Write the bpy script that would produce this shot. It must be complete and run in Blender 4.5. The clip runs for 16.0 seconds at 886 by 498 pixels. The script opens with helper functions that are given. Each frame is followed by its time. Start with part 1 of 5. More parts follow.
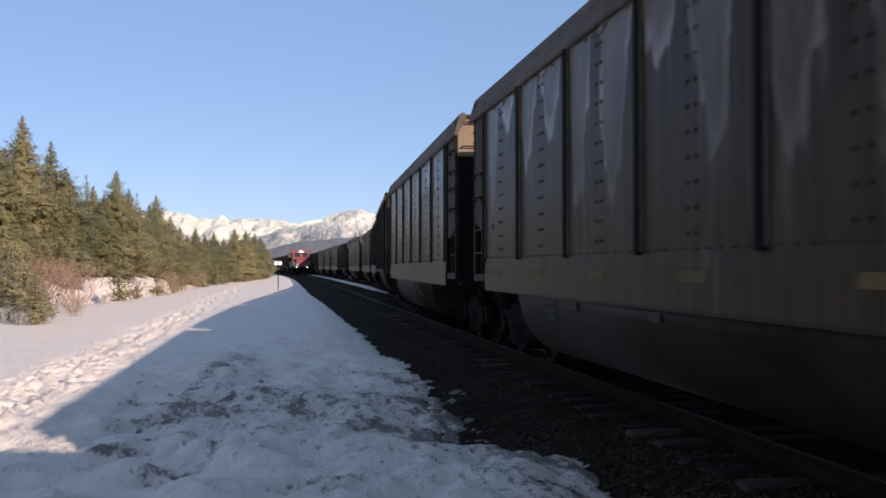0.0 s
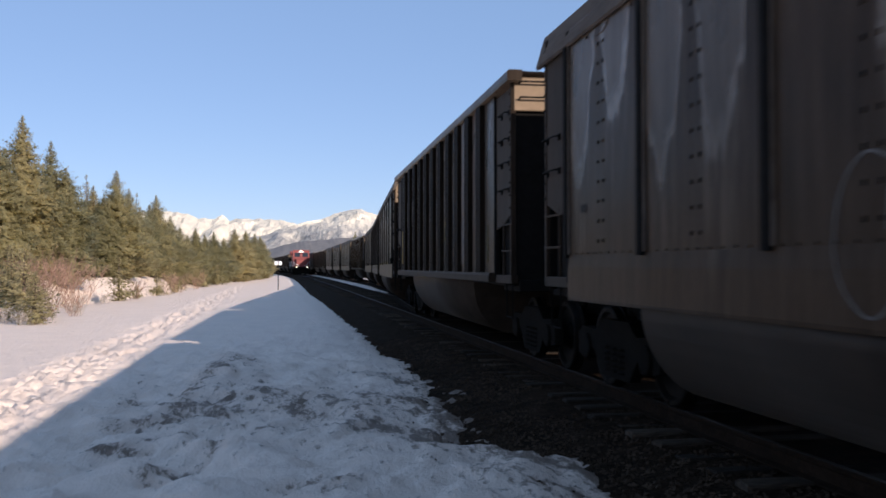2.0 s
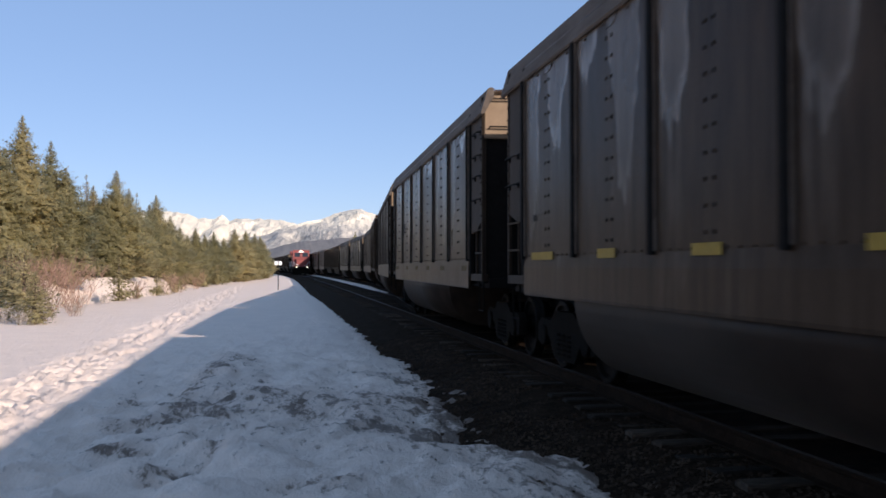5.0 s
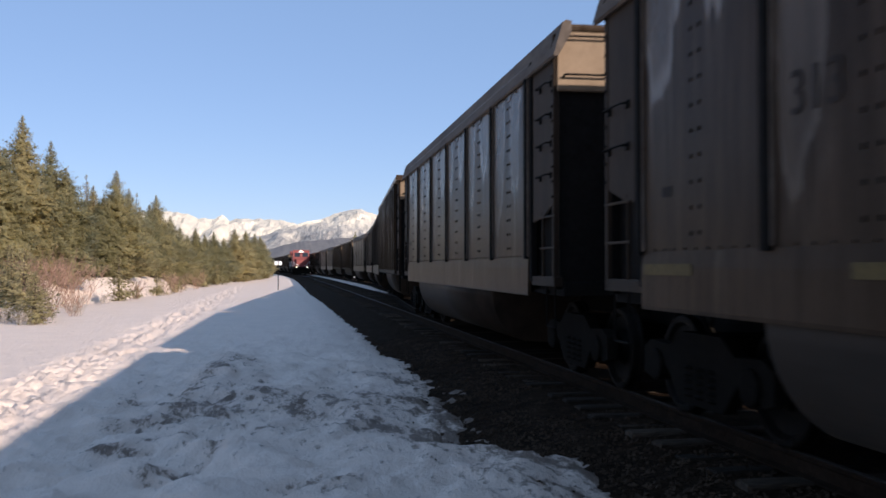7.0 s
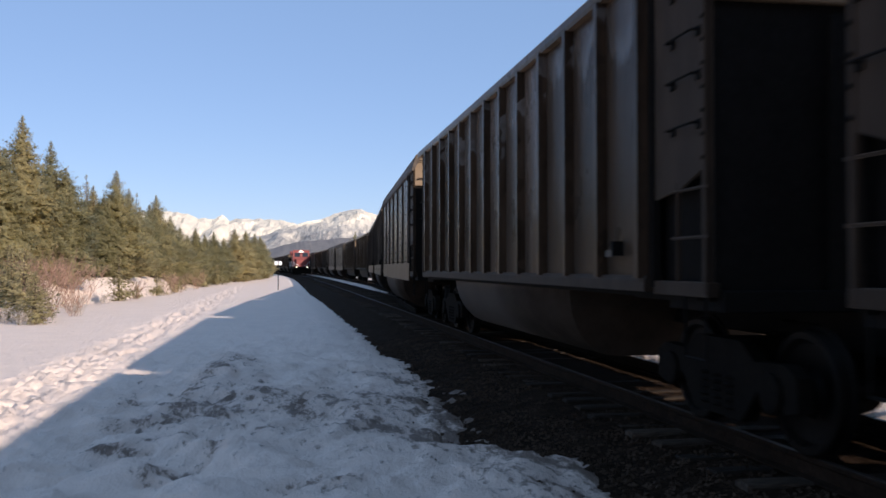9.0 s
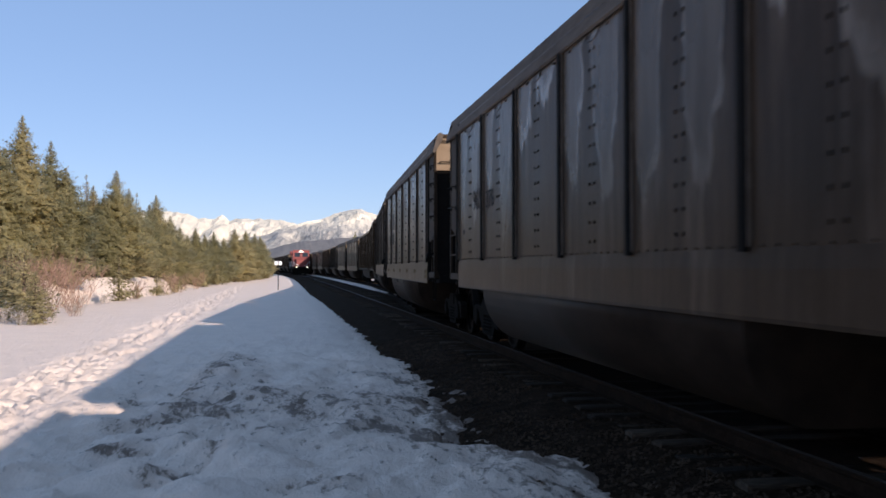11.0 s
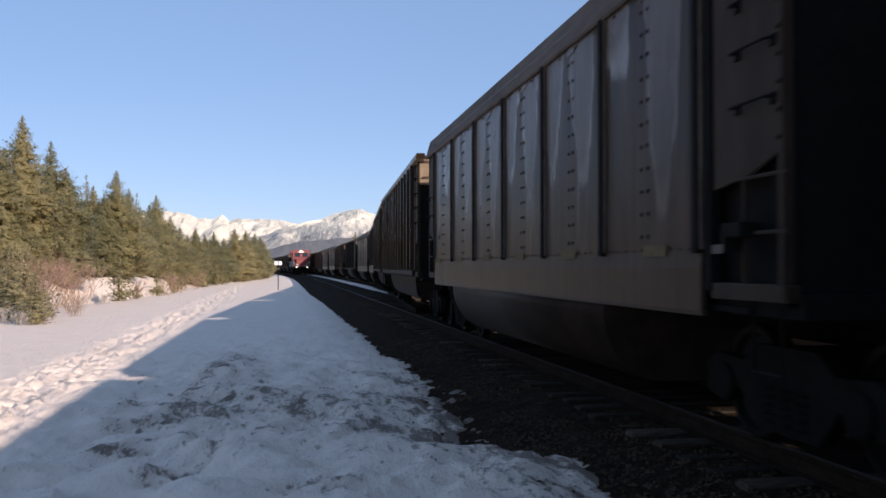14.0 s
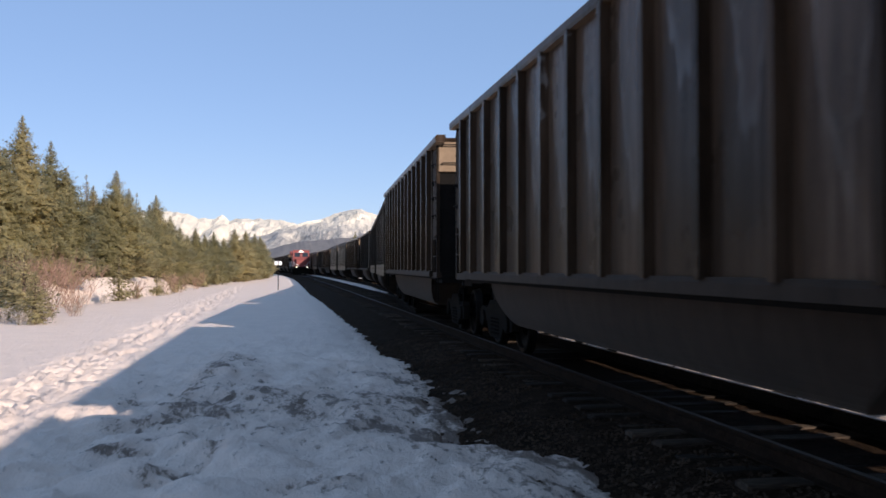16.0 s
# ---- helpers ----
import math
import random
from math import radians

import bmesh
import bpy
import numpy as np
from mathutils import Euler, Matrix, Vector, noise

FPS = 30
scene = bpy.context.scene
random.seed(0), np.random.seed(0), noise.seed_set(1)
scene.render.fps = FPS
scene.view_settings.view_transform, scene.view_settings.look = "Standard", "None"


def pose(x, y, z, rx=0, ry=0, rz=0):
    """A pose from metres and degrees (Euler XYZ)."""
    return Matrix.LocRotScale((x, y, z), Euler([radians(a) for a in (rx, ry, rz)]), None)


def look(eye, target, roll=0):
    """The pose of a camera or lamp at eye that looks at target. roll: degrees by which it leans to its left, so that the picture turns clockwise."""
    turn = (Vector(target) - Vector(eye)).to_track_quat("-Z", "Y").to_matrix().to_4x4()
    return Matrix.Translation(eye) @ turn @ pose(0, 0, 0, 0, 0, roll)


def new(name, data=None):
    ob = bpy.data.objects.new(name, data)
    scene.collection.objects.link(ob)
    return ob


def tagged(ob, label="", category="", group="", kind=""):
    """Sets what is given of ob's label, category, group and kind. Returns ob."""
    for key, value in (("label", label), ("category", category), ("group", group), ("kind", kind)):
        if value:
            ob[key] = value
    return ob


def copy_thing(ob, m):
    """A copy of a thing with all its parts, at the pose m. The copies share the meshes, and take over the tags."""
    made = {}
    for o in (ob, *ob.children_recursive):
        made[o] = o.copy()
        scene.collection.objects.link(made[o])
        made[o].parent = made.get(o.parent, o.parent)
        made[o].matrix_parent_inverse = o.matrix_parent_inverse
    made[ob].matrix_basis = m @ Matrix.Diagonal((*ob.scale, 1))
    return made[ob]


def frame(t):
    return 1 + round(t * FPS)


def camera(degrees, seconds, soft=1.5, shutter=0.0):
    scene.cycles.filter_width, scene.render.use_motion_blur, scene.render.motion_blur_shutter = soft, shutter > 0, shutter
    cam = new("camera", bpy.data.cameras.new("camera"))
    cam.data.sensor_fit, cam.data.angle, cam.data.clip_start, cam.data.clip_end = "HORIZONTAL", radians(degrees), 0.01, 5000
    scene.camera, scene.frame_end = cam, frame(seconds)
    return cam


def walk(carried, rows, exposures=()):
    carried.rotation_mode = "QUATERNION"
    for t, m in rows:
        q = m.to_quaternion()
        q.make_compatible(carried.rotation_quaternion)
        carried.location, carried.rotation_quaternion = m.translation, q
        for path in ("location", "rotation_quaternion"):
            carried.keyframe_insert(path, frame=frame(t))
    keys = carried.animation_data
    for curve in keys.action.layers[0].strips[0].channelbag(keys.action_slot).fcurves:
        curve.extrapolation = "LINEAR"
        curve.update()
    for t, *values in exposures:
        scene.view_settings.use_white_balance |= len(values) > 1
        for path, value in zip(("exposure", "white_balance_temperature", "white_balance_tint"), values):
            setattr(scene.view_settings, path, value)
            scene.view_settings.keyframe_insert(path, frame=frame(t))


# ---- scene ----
cam = camera(50.9, 16.0, soft=1.65, shutter=0.25)
CAM_Z = 1.37
YAW, PITCH = 9.87, 1.11
walk(cam, [(0.0, pose(0, 0, CAM_Z, 90 + PITCH, 0, -YAW)), (16.0, pose(0, 0, CAM_Z, 90 + PITCH, 0, -YAW))],
     [(0.0, 0.25, 6750, 27), (16.0, 0.25, 6750, 27)])

# ---- light: low winter sun from behind the camera on the far side of the train ----
SUN_TO = Vector((5.48, -10.2, 4.28)).normalized()
SUN_EL = math.asin(SUN_TO.z)
SUN_AZ = math.atan2(SUN_TO.x, SUN_TO.y)
world = bpy.data.worlds.new("sky")
scene.world = world
world.use_nodes = True
wn = world.node_tree
sky = wn.nodes.new("ShaderNodeTexSky")
sky.sky_type = 'NISHITA'
sky.sun_disc = False
sky.sun_elevation, sky.sun_rotation = SUN_EL, SUN_AZ
sky.altitude, sky.air_density, sky.dust_density, sky.ozone_density = 1000, 0.85, 0.5, 2.4
# clear winter air: the sky keeps its blue down to the skyline
air = wn.nodes.new("ShaderNodeMix")
air.data_type = 'RGBA'
air.inputs[0].default_value = 0.6
air.inputs[7].default_value = (1.42, 2.85, 4.50, 1)
wn.links.new(sky.outputs[0], air.inputs[6])
wn.links.new(air.outputs[2], wn.nodes["Background"].inputs[0])
wn.nodes["Background"].inputs[1].default_value = 0.133
sun = new("sun", bpy.data.lights.new("sun", 'SUN'))
sun.data.energy, sun.data.angle, sun.data.color = 5.0, radians(0.5), (1.0, 1.0, 0.875)
sun.matrix_world = look((0, 0, 30), Vector((0, 0, 30)) - SUN_TO)


# ---- materials ----
def mat(name, base=(0.5, 0.5, 0.5), rough=0.7, metal=0.0):
    m = bpy.data.materials.new(name)
    m.use_nodes = True
    b = m.node_tree.nodes["Principled BSDF"]
    b.inputs["Base Color"].default_value = (*base, 1)
    b.inputs["Roughness"].default_value = rough
    b.inputs["Metallic"].default_value = metal
    return m, m.node_tree, b


def node(nt, kind, **sets):
    n = nt.nodes.new("ShaderNode" + kind)
    for key, value in sets.items():
        n.inputs[key[2:].replace("_", " ")].default_value = value
    return n


def coords(nt, space="Object", scale=(1, 1, 1)):
    t = nt.nodes.new("ShaderNodeTexCoord")
    mp = nt.nodes.new("ShaderNodeMapping")
    mp.inputs["Scale"].default_value = scale
    nt.links.new(t.outputs[space], mp.inputs[0])
    return mp.outputs[0]


def noise_of(nt, vec, scale, detail=4, rough=0.55):
    n = node(nt, "TexNoise", i_Scale=scale, i_Detail=detail, i_Roughness=rough)
    nt.links.new(vec, n.inputs["Vector"])
    return n.outputs["Fac"]


def ramp(nt, fac, stops):
    r = nt.nodes.new("ShaderNodeValToRGB")
    el = r.color_ramp.elements
    while len(el) < len(stops):
        el.new(0.5)
    for e, (p, c) in zip(el, stops):
        e.position = p
        e.color = (*c, 1) if len(c) == 3 else c
    nt.links.new(fac, r.inputs[0])
    return r.outputs[0]


def mix(nt, fac, a, b, how='MIX'):
    m = nt.nodes.new("ShaderNodeMix")
    m.data_type, m.blend_type = 'RGBA', how
    for sock, v in ((0, fac), (6, a), (7, b)):
        if isinstance(v, (int, float)):
            m.inputs[sock].default_value = v
        elif isinstance(v, tuple):
            m.inputs[sock].default_value = (*v, 1)
        else:
            nt.links.new(v, m.inputs[sock])
    return m.outputs[2]


def calc(nt, op, a, b=0.0, c=0.0, clamp=False):
    m = nt.nodes.new("ShaderNodeMath")
    m.operation, m.use_clamp = op, clamp
    for i, v in enumerate((a, b, c)):
        if isinstance(v, (int, float)):
            m.inputs[i].default_value = v
        else:
            nt.links.new(v, m.inputs[i])
    return m.outputs[0]


def smooth(nt, v, lo, hi):
    m = nt.nodes.new("ShaderNodeMapRange")
    m.interpolation_type = 'SMOOTHSTEP'
    nt.links.new(v, m.inputs[0])
    m.inputs[1].default_value, m.inputs[2].default_value = lo, hi
    return m.outputs[0]


def xyz(nt, vec):
    s = nt.nodes.new("ShaderNodeSeparateXYZ")
    nt.links.new(vec, s.inputs[0])
    return s.outputs


def bump(nt, b, height, strength=0.3, dist=0.02):
    n = nt.nodes.new("ShaderNodeBump")
    n.inputs["Strength"].default_value, n.inputs["Distance"].default_value = strength, dist
    nt.links.new(height, n.inputs["Height"])
    nt.links.new(n.outputs[0], b.inputs["Normal"])


def simple(name, c1, c2, scale, rough=0.7, metal=0.0, bumps=0.2, dist=0.01, stretch=(1, 1, 1), space="Object", vary=0.0, spec=0.15, sheen=0.0):
    m, nt, b = mat(name, c1, rough, metal)
    b.inputs["Specular IOR Level"].default_value = spec
    b.inputs["Sheen Weight"].default_value = sheen
    b.inputs["Sheen Tint"].default_value = (1.0, 0.84, 0.70, 1)
    v = coords(nt, space, stretch)
    f = noise_of(nt, v, scale, 6, 0.65)
    g = noise_of(nt, v, scale * 0.17, 3)
    h = calc(nt, 'ADD', calc(nt, 'MULTIPLY', f, 0.6), calc(nt, 'MULTIPLY', g, 0.4))
    col = ramp(nt, h, [(0.36, c1), (0.64, c2)])
    if vary:
        info = nt.nodes.new("ShaderNodeObjectInfo")
        k = calc(nt, 'MULTIPLY_ADD', info.outputs["Random"], 2 * vary, 1 - vary)
        hs = nt.nodes.new("ShaderNodeHueSaturation")
        nt.links.new(k, hs.inputs["Value"])
        nt.links.new(col, hs.inputs["Color"])
        col = hs.outputs[0]
    nt.links.new(col, b.inputs["Base Color"])
    if bumps:
        bump(nt, b, f, bumps, dist)
    return m


def snow_material():
    m, nt, b = mat("snow", (0.8, 0.8, 0.82), 0.6)
    b.inputs["Specular IOR Level"].default_value = 0.25
    v = coords(nt)
    p = xyz(nt, v)
    big, fine, mid = noise_of(nt, v, 0.35, 4), noise_of(nt, coords(nt, "Object", (1, 0.5, 1)), 17.0, 6, 0.7), noise_of(nt, v, 1.7, 5, 0.6)
    clods = noise_of(nt, coords(nt, "Object", (1, 0.42, 1)), 9.0, 4, 0.62)
    clean = ramp(nt, mid, [(0.3, (0.745, 0.592, 0.492)), (0.7, (0.822, 0.655, 0.543))])

    # how much each spot has been trodden and littered comes with the ground
    trod = nt.nodes.new("ShaderNodeAttribute")
    trod.attribute_name = "trodden"
    stain = calc(nt, 'ADD', trod.outputs["Fac"], calc(nt, 'MULTIPLY', calc(nt, 'MULTIPLY', calc(nt, 'SUBTRACT', mid, 0.5), 2.6), trod.outputs["Fac"]), clamp=True)
    grit = calc(nt, 'MULTIPLY', smooth(nt, calc(nt, 'ADD', p[0], calc(nt, 'MULTIPLY', calc(nt, 'SUBTRACT', big, 0.5), 2.0)), 0.9, 2.5), calc(nt, 'SUBTRACT', 1.0, smooth(nt, p[1], 11.0, 26.0)))
    level = calc(nt, 'ADD', calc(nt, 'MULTIPLY', stain, 0.225), calc(nt, 'MULTIPLY', grit, 0.10))
    speck = calc(nt, 'ADD', calc(nt, 'MULTIPLY', fine, 0.35), calc(nt, 'MULTIPLY', clods, 0.65))
    th = calc(nt, 'SUBTRACT', 0.620, level)
    # dark specks: real dirt, and small shadows of the relief painted in as well
    dirt_and_shade = calc(nt, 'MULTIPLY', calc(nt, 'SUBTRACT', speck, th), 11.0, clamp=True)
    soil = ramp(nt, fine, [(0.35, (0.075, 0.048, 0.034)), (0.65, (0.22, 0.150, 0.110))])
    col = mix(nt, calc(nt, 'MULTIPLY', stain, 0.55), clean, (0.40, 0.275, 0.205))
    col = mix(nt, calc(nt, 'MULTIPLY', dirt_and_shade, 0.90), col, soil)
    nt.links.new(col, b.inputs["Base Color"])
    hgt = calc(nt, 'ADD', calc(nt, 'MULTIPLY', fine, 0.34), mid)
    bump(nt, b, calc(nt, 'ADD', hgt, calc(nt, 'MULTIPLY', clods, 0.45)), 0.75, 0.08)
    return m


def car_material(name, lo, hi, clean, drip, rough=0.5, metal=0.25, seed=0.0, pitch=1.0375, top=3.71, patchy=0.0, phase=0.12, dust=0.30):
    """Dusty painted metal: dark road film with paler washed tongues that hang from the top chord."""
    m, nt, b = mat(name, lo, rough, metal)
    # the film of dust shows paler at a glancing view
    b.inputs["Sheen Weight"].default_value = dust
    b.inputs["Sheen Roughness"].default_value = 0.35
    b.inputs["Sheen Tint"].default_value = (1.0, 0.76, 0.56, 1)
    b.inputs["Specular Tint"].default_value = (1.0, 0.86, 0.74, 1)
    t = nt.nodes.new("ShaderNodeTexCoord")
    info = nt.nodes.new("ShaderNodeObjectInfo")
    off = nt.nodes.new("ShaderNodeCombineXYZ")
    nt.links.new(calc(nt, 'MULTIPLY_ADD', info.outputs["Random"], 40.0, seed), off.inputs[1])
    add = nt.nodes.new("ShaderNodeVectorMath")
    nt.links.new(t.outputs["Object"], add.inputs[0])
    nt.links.new(off.outputs[0], add.inputs[1])
    v0 = add.outputs[0]
    p = xyz(nt, t.outputs["Object"])

    def sc(k):
        mp = nt.nodes.new("ShaderNodeMapping")
        mp.inputs["Scale"].default_value = k
        nt.links.new(v0, mp.inputs[0])
        return mp.outputs[0]
    streak = noise_of(nt, sc((1, 1.0, 0.10)), 9.0, 5, 0.6)
    grain = noise_of(nt, sc((1, 1, 1)), 26.0, 6, 0.7)
    cloud = noise_of(nt, sc((1, 1, 0.6)), 1.3, 4)
    film = calc(nt, 'ADD', calc(nt, 'MULTIPLY', streak, 0.5), calc(nt, 'ADD', calc(nt, 'MULTIPLY', cloud, 0.35), calc(nt, 'MULTIPLY', grain, 0.15)))
    col = ramp(nt, film, [(0.40, lo), (0.61, hi)])
    # washed tongues that hang from the top chord beside every post and seam; how far they reach changes along the car
    warp = noise_of(nt, sc((0.2, 1, 0.5)), 2.2, 3)
    yy = calc(nt, 'ADD', calc(nt, 'MULTIPLY', p[1], -1 / pitch), calc(nt, 'MULTIPLY', calc(nt, 'SUBTRACT', warp, 0.5), 0.55))
    u = calc(nt, 'FRACT', calc(nt, 'ADD', yy, phase))
    cell = nt.nodes.new("ShaderNodeTexWhiteNoise")
    cell.noise_dimensions = '2D'
    cv = nt.nodes.new("ShaderNodeCombineXYZ")
    nt.links.new(calc(nt, 'FLOOR', calc(nt, 'ADD', yy, phase)), cv.inputs[0])
    nt.links.new(info.outputs["Random"], cv.inputs[1])
    nt.links.new(cv.outputs[0], cell.inputs["Vector"])
    reach = calc(nt, 'MULTIPLY_ADD', cell.outputs["Value"], 1.75, 0.30)
    q = calc(nt, 'DIVIDE', calc(nt, 'SUBTRACT', u, 0.36), 0.40)
    arch = calc(nt, 'SUBTRACT', 1.0, calc(nt, 'MULTIPLY', q, q))
    down = calc(nt, 'SUBTRACT', top, p[2])
    depth = calc(nt, 'MULTIPLY', reach, arch)
    edge = calc(nt, 'ADD', calc(nt, 'SUBTRACT', depth, down), calc(nt, 'MULTIPLY', calc(nt, 'SUBTRACT', streak, 0.5), 0.85))
    rim = calc(nt, 'SUBTRACT', smooth(nt, edge, -0.05, 0.05), calc(nt, 'MULTIPLY', smooth(nt, edge, 0.05, 0.34), 0.66))
    tongue = calc(nt, 'MULTIPLY', rim, calc(nt, 'MULTIPLY_ADD', cloud, 1.0, 0.5))
    tongue = calc(nt, 'MULTIPLY', tongue, calc(nt, 'SUBTRACT', 1.0, calc(nt, 'MULTIPLY', smooth(nt, down, 0.1, 2.0), 0.75)))
    tongue = calc(nt, 'MULTIPLY', tongue, calc(nt, 'GREATER_THAN', down, 0.0))
    # a paler, softer wash lower down
    wash = calc(nt, 'MULTIPLY', calc(nt, 'MULTIPLY', smooth(nt, calc(nt, 'SUBTRACT', calc(nt, 'MULTIPLY', depth, 1.7), down), -0.3, 0.5), smooth(nt, streak, 0.4, 0.7)), 0.12)
    tongue = calc(nt, 'MULTIPLY', calc(nt, 'MAXIMUM', tongue, wash), drip)
    tongue = calc(nt, 'MULTIPLY', tongue, calc(nt, 'MULTIPLY_ADD', streak, 1.1, 0.35), clamp=True)
    col = mix(nt, tongue, col, clean)
    if patchy:
        # some bays are paler at random: uneven sheen put into the colour
        c2 = calc(nt, 'MULTIPLY', cell.outputs["Value"], cell.outputs["Value"])
        hs = nt.nodes.new("ShaderNodeHueSaturation")
        nt.links.new(calc(nt, 'MULTIPLY_ADD', c2, 2 * patchy, 1 - patchy * 0.5), hs.inputs["Value"])
        nt.links.new(col, hs.inputs["Color"])
        col = hs.outputs[0]
    nt.links.new(col, b.inputs["Base Color"])
    nt.links.new(calc(nt, 'MULTIPLY_ADD', tongue, -0.20, calc(nt, 'MULTIPLY_ADD', cloud, 0.25, rough - 0.18)), b.inputs["Roughness"])
    nt.links.new(calc(nt, 'MULTIPLY_ADD', tongue, 0.12, 0.040), b.inputs["Specular IOR Level"])
    bump(nt, b, calc(nt, 'ADD', grain, calc(nt, 'MULTIPLY', cloud, 2.0)), 0.12, 0.012)
    return m


SNOW = snow_material()
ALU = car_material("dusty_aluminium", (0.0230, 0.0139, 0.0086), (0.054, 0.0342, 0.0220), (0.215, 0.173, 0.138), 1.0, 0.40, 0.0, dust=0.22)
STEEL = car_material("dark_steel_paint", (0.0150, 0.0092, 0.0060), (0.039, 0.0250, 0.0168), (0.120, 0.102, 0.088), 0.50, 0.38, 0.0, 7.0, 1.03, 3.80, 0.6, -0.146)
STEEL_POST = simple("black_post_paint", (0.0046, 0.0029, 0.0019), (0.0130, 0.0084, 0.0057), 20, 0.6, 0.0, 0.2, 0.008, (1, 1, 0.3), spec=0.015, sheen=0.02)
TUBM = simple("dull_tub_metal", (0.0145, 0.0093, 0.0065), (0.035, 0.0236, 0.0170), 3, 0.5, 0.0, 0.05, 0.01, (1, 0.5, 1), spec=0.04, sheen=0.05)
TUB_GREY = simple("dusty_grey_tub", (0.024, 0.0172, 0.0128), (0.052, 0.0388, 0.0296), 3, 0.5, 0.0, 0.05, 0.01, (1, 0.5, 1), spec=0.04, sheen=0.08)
PALE = simple("bare_grey_sheet", (0.092, 0.074, 0.062), (0.140, 0.115, 0.097), 4, 0.5, 0.0, 0.05, 0.01, (1, 1, 0.3), spec=0.3)
SPRAY = simple("dull_spray_paint", (0.075, 0.070, 0.066), (0.13, 0.122, 0.114), 9, 0.65)
PATCH = simple("worn_pale_paint", (0.052, 0.042, 0.035), (0.092, 0.076, 0.063), 5, 0.6)
EDGE = simple("pale_post_edge", (0.030, 0.026, 0.023), (0.070, 0.060, 0.053), 9, 0.5, 0.0, 0.0)
SHEET = simple("grimy_end_sheet", (0.0135, 0.0085, 0.0057), (0.034, 0.0226, 0.0156), 5, 0.6, 0.0, 0.15, 0.008, (1, 1, 0.4), spec=0.03, sheen=0.12)
STENCIL = simple("dim_stencil_white", (0.020, 0.018, 0.0165), (0.040, 0.036, 0.033), 9, 0.65)
RIBBED = car_material("brown_grey_steel", (0.0175, 0.0100, 0.0060), (0.046, 0.0282, 0.0180), (0.16, 0.145, 0.134), 0.6, 0.36, 0.0, 3.0, 1.037, 3.80, 0.4, 0.0)
# sunlight on the end's top is put into this tan
ENDM = simple("sunlit_end_paint", (0.165, 0.112, 0.070), (0.235, 0.162, 0.104), 6, 0.65, 0.05, 0.15)
CHORD = simple("dusty_top_chord", (0.050, 0.037, 0.029), (0.112, 0.088, 0.071), 8, 0.7, 0.0, 0.2, 0.01, (1, 0.25, 1), spec=0.05, sheen=0.08)
# near-black, for dark ironwork and for recesses whose shade is painted in
DARK = simple("dark_metal_and_shade", (0.005, 0.0045, 0.004), (0.011, 0.0095, 0.0085), 20, 0.75, 0.0, spec=0.05)
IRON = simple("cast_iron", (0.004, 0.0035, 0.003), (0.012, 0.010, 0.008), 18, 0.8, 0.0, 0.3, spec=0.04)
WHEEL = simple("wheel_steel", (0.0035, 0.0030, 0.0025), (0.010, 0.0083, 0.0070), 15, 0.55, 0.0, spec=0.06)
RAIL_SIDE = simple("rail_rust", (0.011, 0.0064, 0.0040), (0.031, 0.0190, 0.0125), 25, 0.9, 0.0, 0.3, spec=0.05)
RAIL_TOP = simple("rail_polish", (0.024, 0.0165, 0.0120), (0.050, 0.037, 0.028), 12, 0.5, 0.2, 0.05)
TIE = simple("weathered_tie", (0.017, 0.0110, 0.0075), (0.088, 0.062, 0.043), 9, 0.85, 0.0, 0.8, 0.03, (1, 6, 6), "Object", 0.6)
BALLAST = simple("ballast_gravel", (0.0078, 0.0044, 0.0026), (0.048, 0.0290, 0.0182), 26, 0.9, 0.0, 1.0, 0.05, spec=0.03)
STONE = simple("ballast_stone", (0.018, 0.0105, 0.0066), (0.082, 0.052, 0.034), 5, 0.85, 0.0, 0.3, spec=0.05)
YELLOW = simple("yellow_reflective", (0.22, 0.140, 0.018), (0.34, 0.215, 0.030), 12, 0.5)
STICKER = simple("grimy_yellow_sticker", (0.062, 0.043, 0.015), (0.130, 0.090, 0.032), 12, 0.6)
BLACKP = simple("black_stencil", (0.006, 0.005, 0.005), (0.014, 0.013, 0.012), 15, 0.6)
FADED = simple("faded_stencil", (0.011, 0.0064, 0.0040), (0.027, 0.0165, 0.0108), 9, 0.6)
BARK = simple("bark", (0.05, 0.035, 0.025), (0.14, 0.10, 0.075), 9, 0.9, 0, 0.5, 0.02, (1, 1, 0.3))
TWIG = simple("red_twig", (0.22, 0.13, 0.095), (0.36, 0.225, 0.165), 3, 0.8, 0, 0)
REDP = simple("red_loco_paint", (0.18, 0.045, 0.040), (0.26, 0.070, 0.062), 6, 0.55)
GLASS = mat("dark_glass", (0.02, 0.025, 0.03), 0.1)[0]
SIGNW = simple("white_sign", (0.75, 0.75, 0.74), (0.84, 0.84, 0.83), 6, 0.5)
LAMP = mat("headlamp_glow", (1, 0.9, 0.7), 0.3)[0]
LAMP.node_tree.nodes["Principled BSDF"].inputs["Emission Color"].default_value = (1, 0.86, 0.55, 1)
LAMP.node_tree.nodes["Principled BSDF"].inputs["Emission Strength"].default_value = 2


